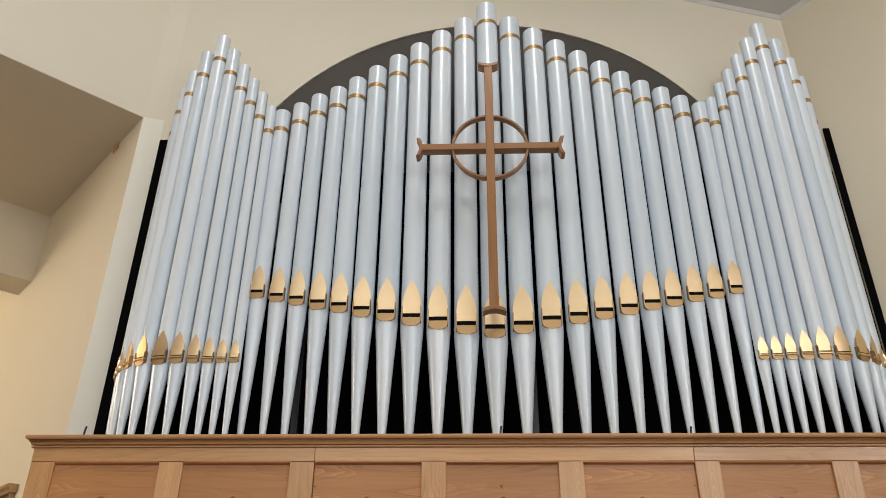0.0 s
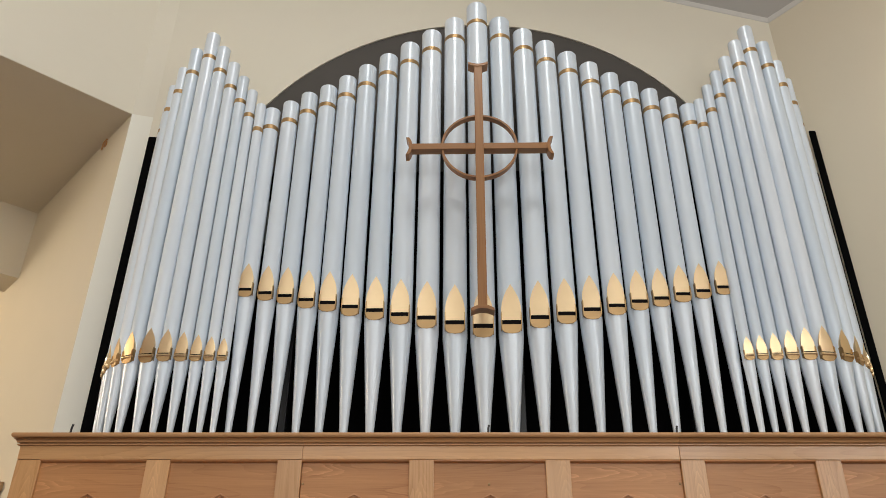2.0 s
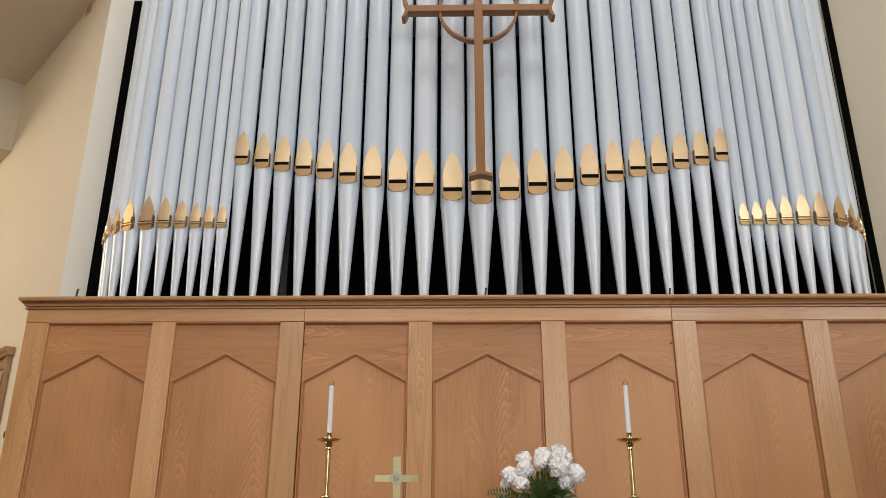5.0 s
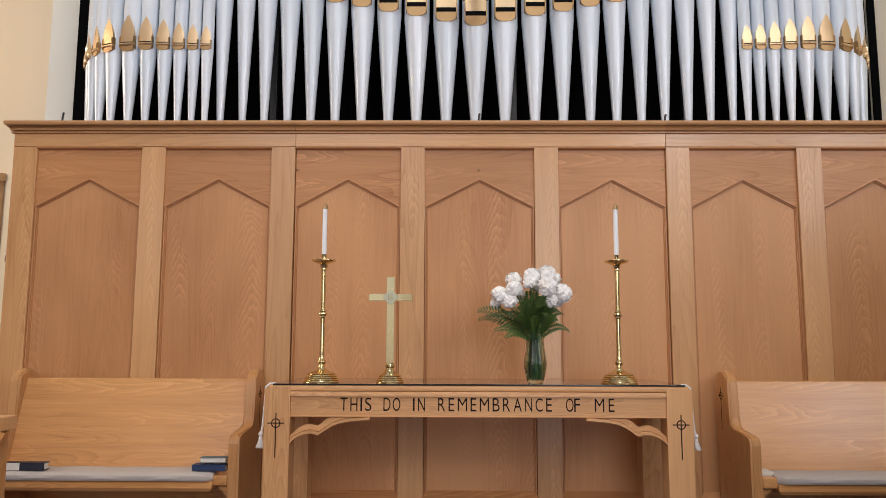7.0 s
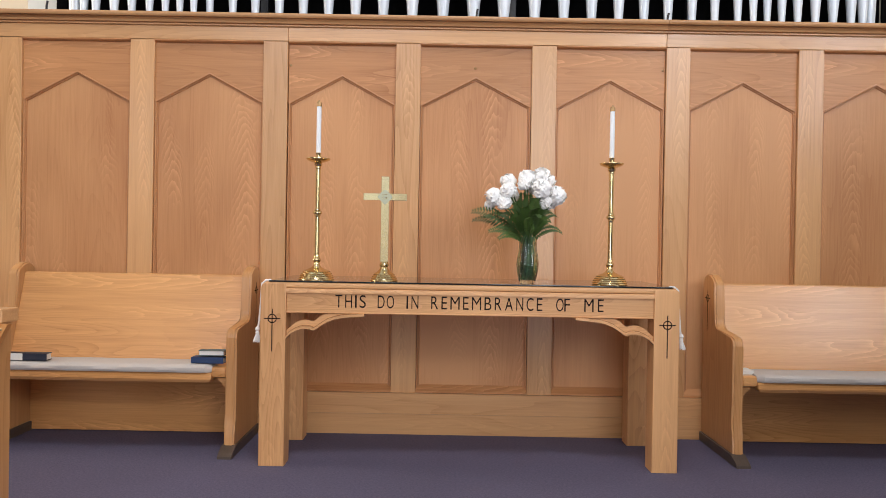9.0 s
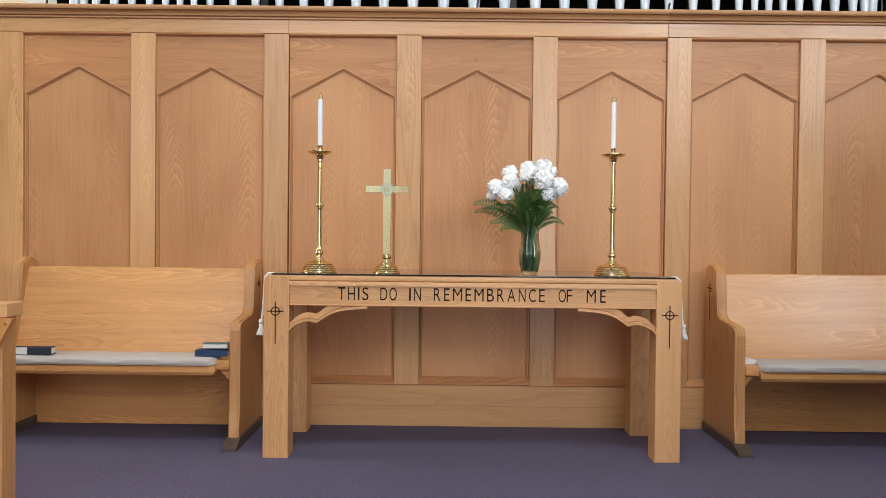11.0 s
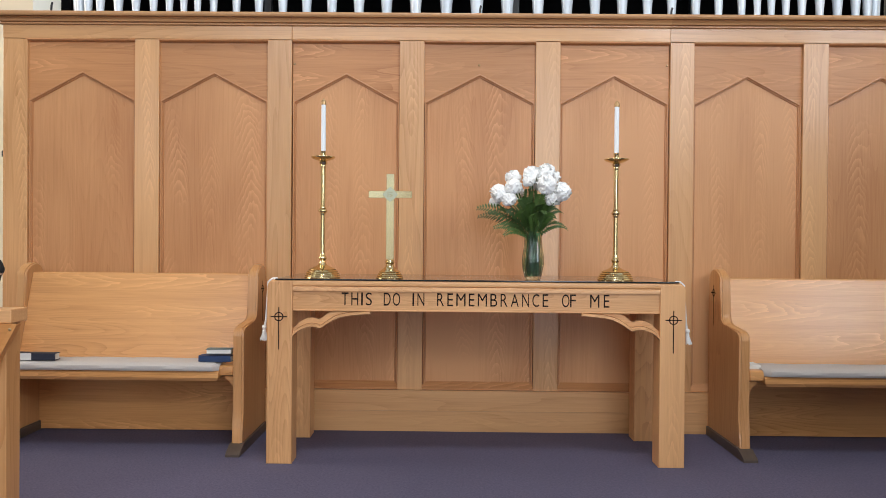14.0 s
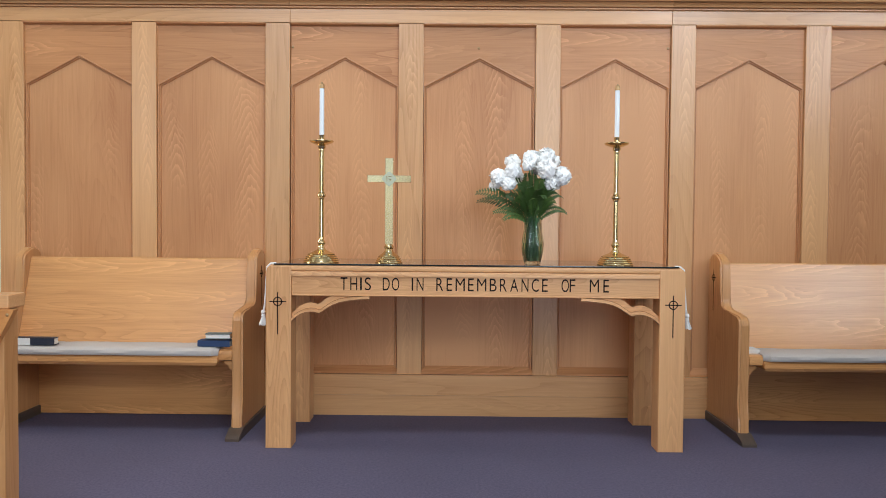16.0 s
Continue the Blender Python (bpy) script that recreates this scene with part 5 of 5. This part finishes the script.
def microphone():
    x, y, z = -0.918, -2.67, 0.926
    m = thing("microphone", (x - 0.012, y, 0), "black handheld microphone clipped on a slim floor stand", "microphone")
    head = [(0, 0.025)] + [(0.025 * math.cos(a), 0.025 * math.sin(a)) for a in (radians(70 - 10 * k) for k in range(7))]
    part("grille", lathe(bmesh.new(), head + [(0.0252, 0.004), (0.0258, 0.002), (0.0258, -0.003), (0.0248, -0.006), (0, -0.007)], (x, y, z), 32), m_rubber, m, "dark wire mesh head")
    part("collar", lathe(bmesh.new(), [(0, -0.0068), (0.0242, -0.0068), (0.0244, -0.0095), (0.0236, -0.0100), (0, -0.0100)], (x - 0.001, y, z), 28), m_steel, m, "thin steel ring")
    part("body", lathe(bmesh.new(), [(0, -0.0102), (0.0232, -0.0102), (0.0205, -0.024), (0.0190, -0.034), (0.0140, -0.110), (0.0115, -0.150), (0, -0.151)], (x - 0.002, y, z), 28), m_blackmetal, m)
    bm = bmesh.new()
    lathe(bm, [(0.0145, -0.104), (0.0172, -0.104), (0.0172, -0.128), (0.0145, -0.128)], (x - 0.003, y, z), 24, True)
    part("clip", bm, m_clip, m, "grey plastic clip")
    bm = box(bmesh.new(), x - 0.012, x + 0.006, y - 0.011, y + 0.011, z - 0.168, z - 0.1285, 0.003)
    part("clip_joint", bm, m_blackmetal, m, "black joint under the clip")
    part("pole", tube(bmesh.new(), [(x - 0.006, y, z - 0.165), (x - 0.010, y, 0.5), (x - 0.012, y, 0.02)], 0.0115, 14), m_blackmetal, m, "black tubular pole")
    part("stand_base", lathe(bmesh.new(), [(0, 0), (0.125, 0), (0.125, 0.010), (0.10, 0.018), (0.02, 0.028), (0, 0.028)], (x - 0.012, y, 0), 40), m_blackmetal, m)
    part("cable", tube(bmesh.new(), [(x - 0.002, y + 0.004, z - 0.15), (x + 0.006, y - 0.006, z - 0.20), (x + 0.014, y - 0.012, z - 0.28), (x + 0.010, y - 0.012, z - 0.38), (x + 0.004, y - 0.016, 0.4), (x + 0.01, y - 0.016, 0.2), (x - 0.002, y - 0.022, 0.03)], 0.003, 8), m_rubber, m, "thin black cable")


microphone()


# ---- on the diagonal wall of the side room ----
def on_wall(s, v, h):
    return (-CX - s * S - h * S, CY + s * S - h * S, v)


def hymn_board():
    s0, s1, z0, z1 = 0.759, 1.289, 1.238, 2.06
    x, y, _ = on_wall((s0 + s1) / 2, 0, 0)
    b = thing("hymn_board", (x, y, z0), "brown wooden hymn board with slanting rails on the wall", "hymn board")
    part("back", prism(bmesh.new(), [(s0 + 0.02, z0 + 0.02), (s1 - 0.02, z0 + 0.02), (s1 - 0.02, z1), (s0 + 0.02, z1)], on_wall, 0.004, 0.018), w_board, b, "", False)
    for a, c in ((s0, s0 + 0.03), (s1 - 0.03, s1)):
        part("frame", prism(bmesh.new(), [(a, z0), (c, z0), (c, z1), (a, z1)], on_wall, 0.003, 0.034, 0.002, 1), w_board, b)
    part("frame", prism(bmesh.new(), [(s0 + 0.03, z0), (s1 - 0.03, z0), (s1 - 0.03, z0 + 0.03), (s0 + 0.03, z0 + 0.03)], on_wall, 0.003, 0.034, 0.002, 1), w_board, b)
    cap = [(z1, 0.003), (z1, 0.042), (z1 + 0.02, 0.048), (z1 + 0.035, 0.062), (z1 + 0.055, 0.064), (z1 + 0.055, 0.003)]
    part("cap", prism(bmesh.new(), cap, lambda u, v, h: on_wall(h, u, v), s0 - 0.022, s1 + 0.022), w_board, b, "moulded wooden cap", False)
    for k in range(6):
        z = z0 + 0.10 + 0.128 * k
        part("rail", prism(bmesh.new(), [(z, 0.018), (z, 0.026), (z + 0.018, 0.030), (z + 0.018, 0.018)], lambda u, v, h: on_wall(h, u, v), s0 + 0.031, s1 - 0.031), w_board, b, "", False)
    card = prism(bmesh.new(), [(s0 + 0.06, z0 + 0.63), (s0 + 0.22, z0 + 0.63), (s0 + 0.22, z0 + 0.72), (s0 + 0.06, z0 + 0.72)], on_wall, 0.0315, 0.0335)
    part("card", card, m_dirtywhite, b, "pale bluish card slipped into a rail", False)


hymn_board()
sw = thing("light_switch", on_wall(0.529, 1.52, 0), "small grey switch with a dark lever on the wall", "switch")
part("plate", prism(bmesh.new(), [(0.494, 1.45), (0.549, 1.45), (0.549, 1.55), (0.494, 1.55)], on_wall, 0.002, 0.012, 0.002, 1), m_dirtywhite, sw)
part("lever", prism(bmesh.new(), [(0.511, 1.50), (0.534, 1.50), (0.534, 1.54), (0.511, 1.54)], on_wall, 0.012, 0.026, 0.002, 1), m_blackmetal, sw)
hook = thing("wall_hook", on_wall(0.46, 4.69, 0), "small tan wooden hook high on the cream wall", "hook")
part("rod", tube(bmesh.new(), [on_wall(0.425, 4.722, 0.012), on_wall(0.46, 4.692, 0.022), on_wall(0.505, 4.655, 0.012)], 0.006, 8), w_rail, hook)
part("plate", prism(bmesh.new(), [(0.44, 4.67), (0.48, 4.67), (0.48, 4.71), (0.44, 4.71)], on_wall, 0.001, 0.014, 0.001, 1), w_rail, hook)
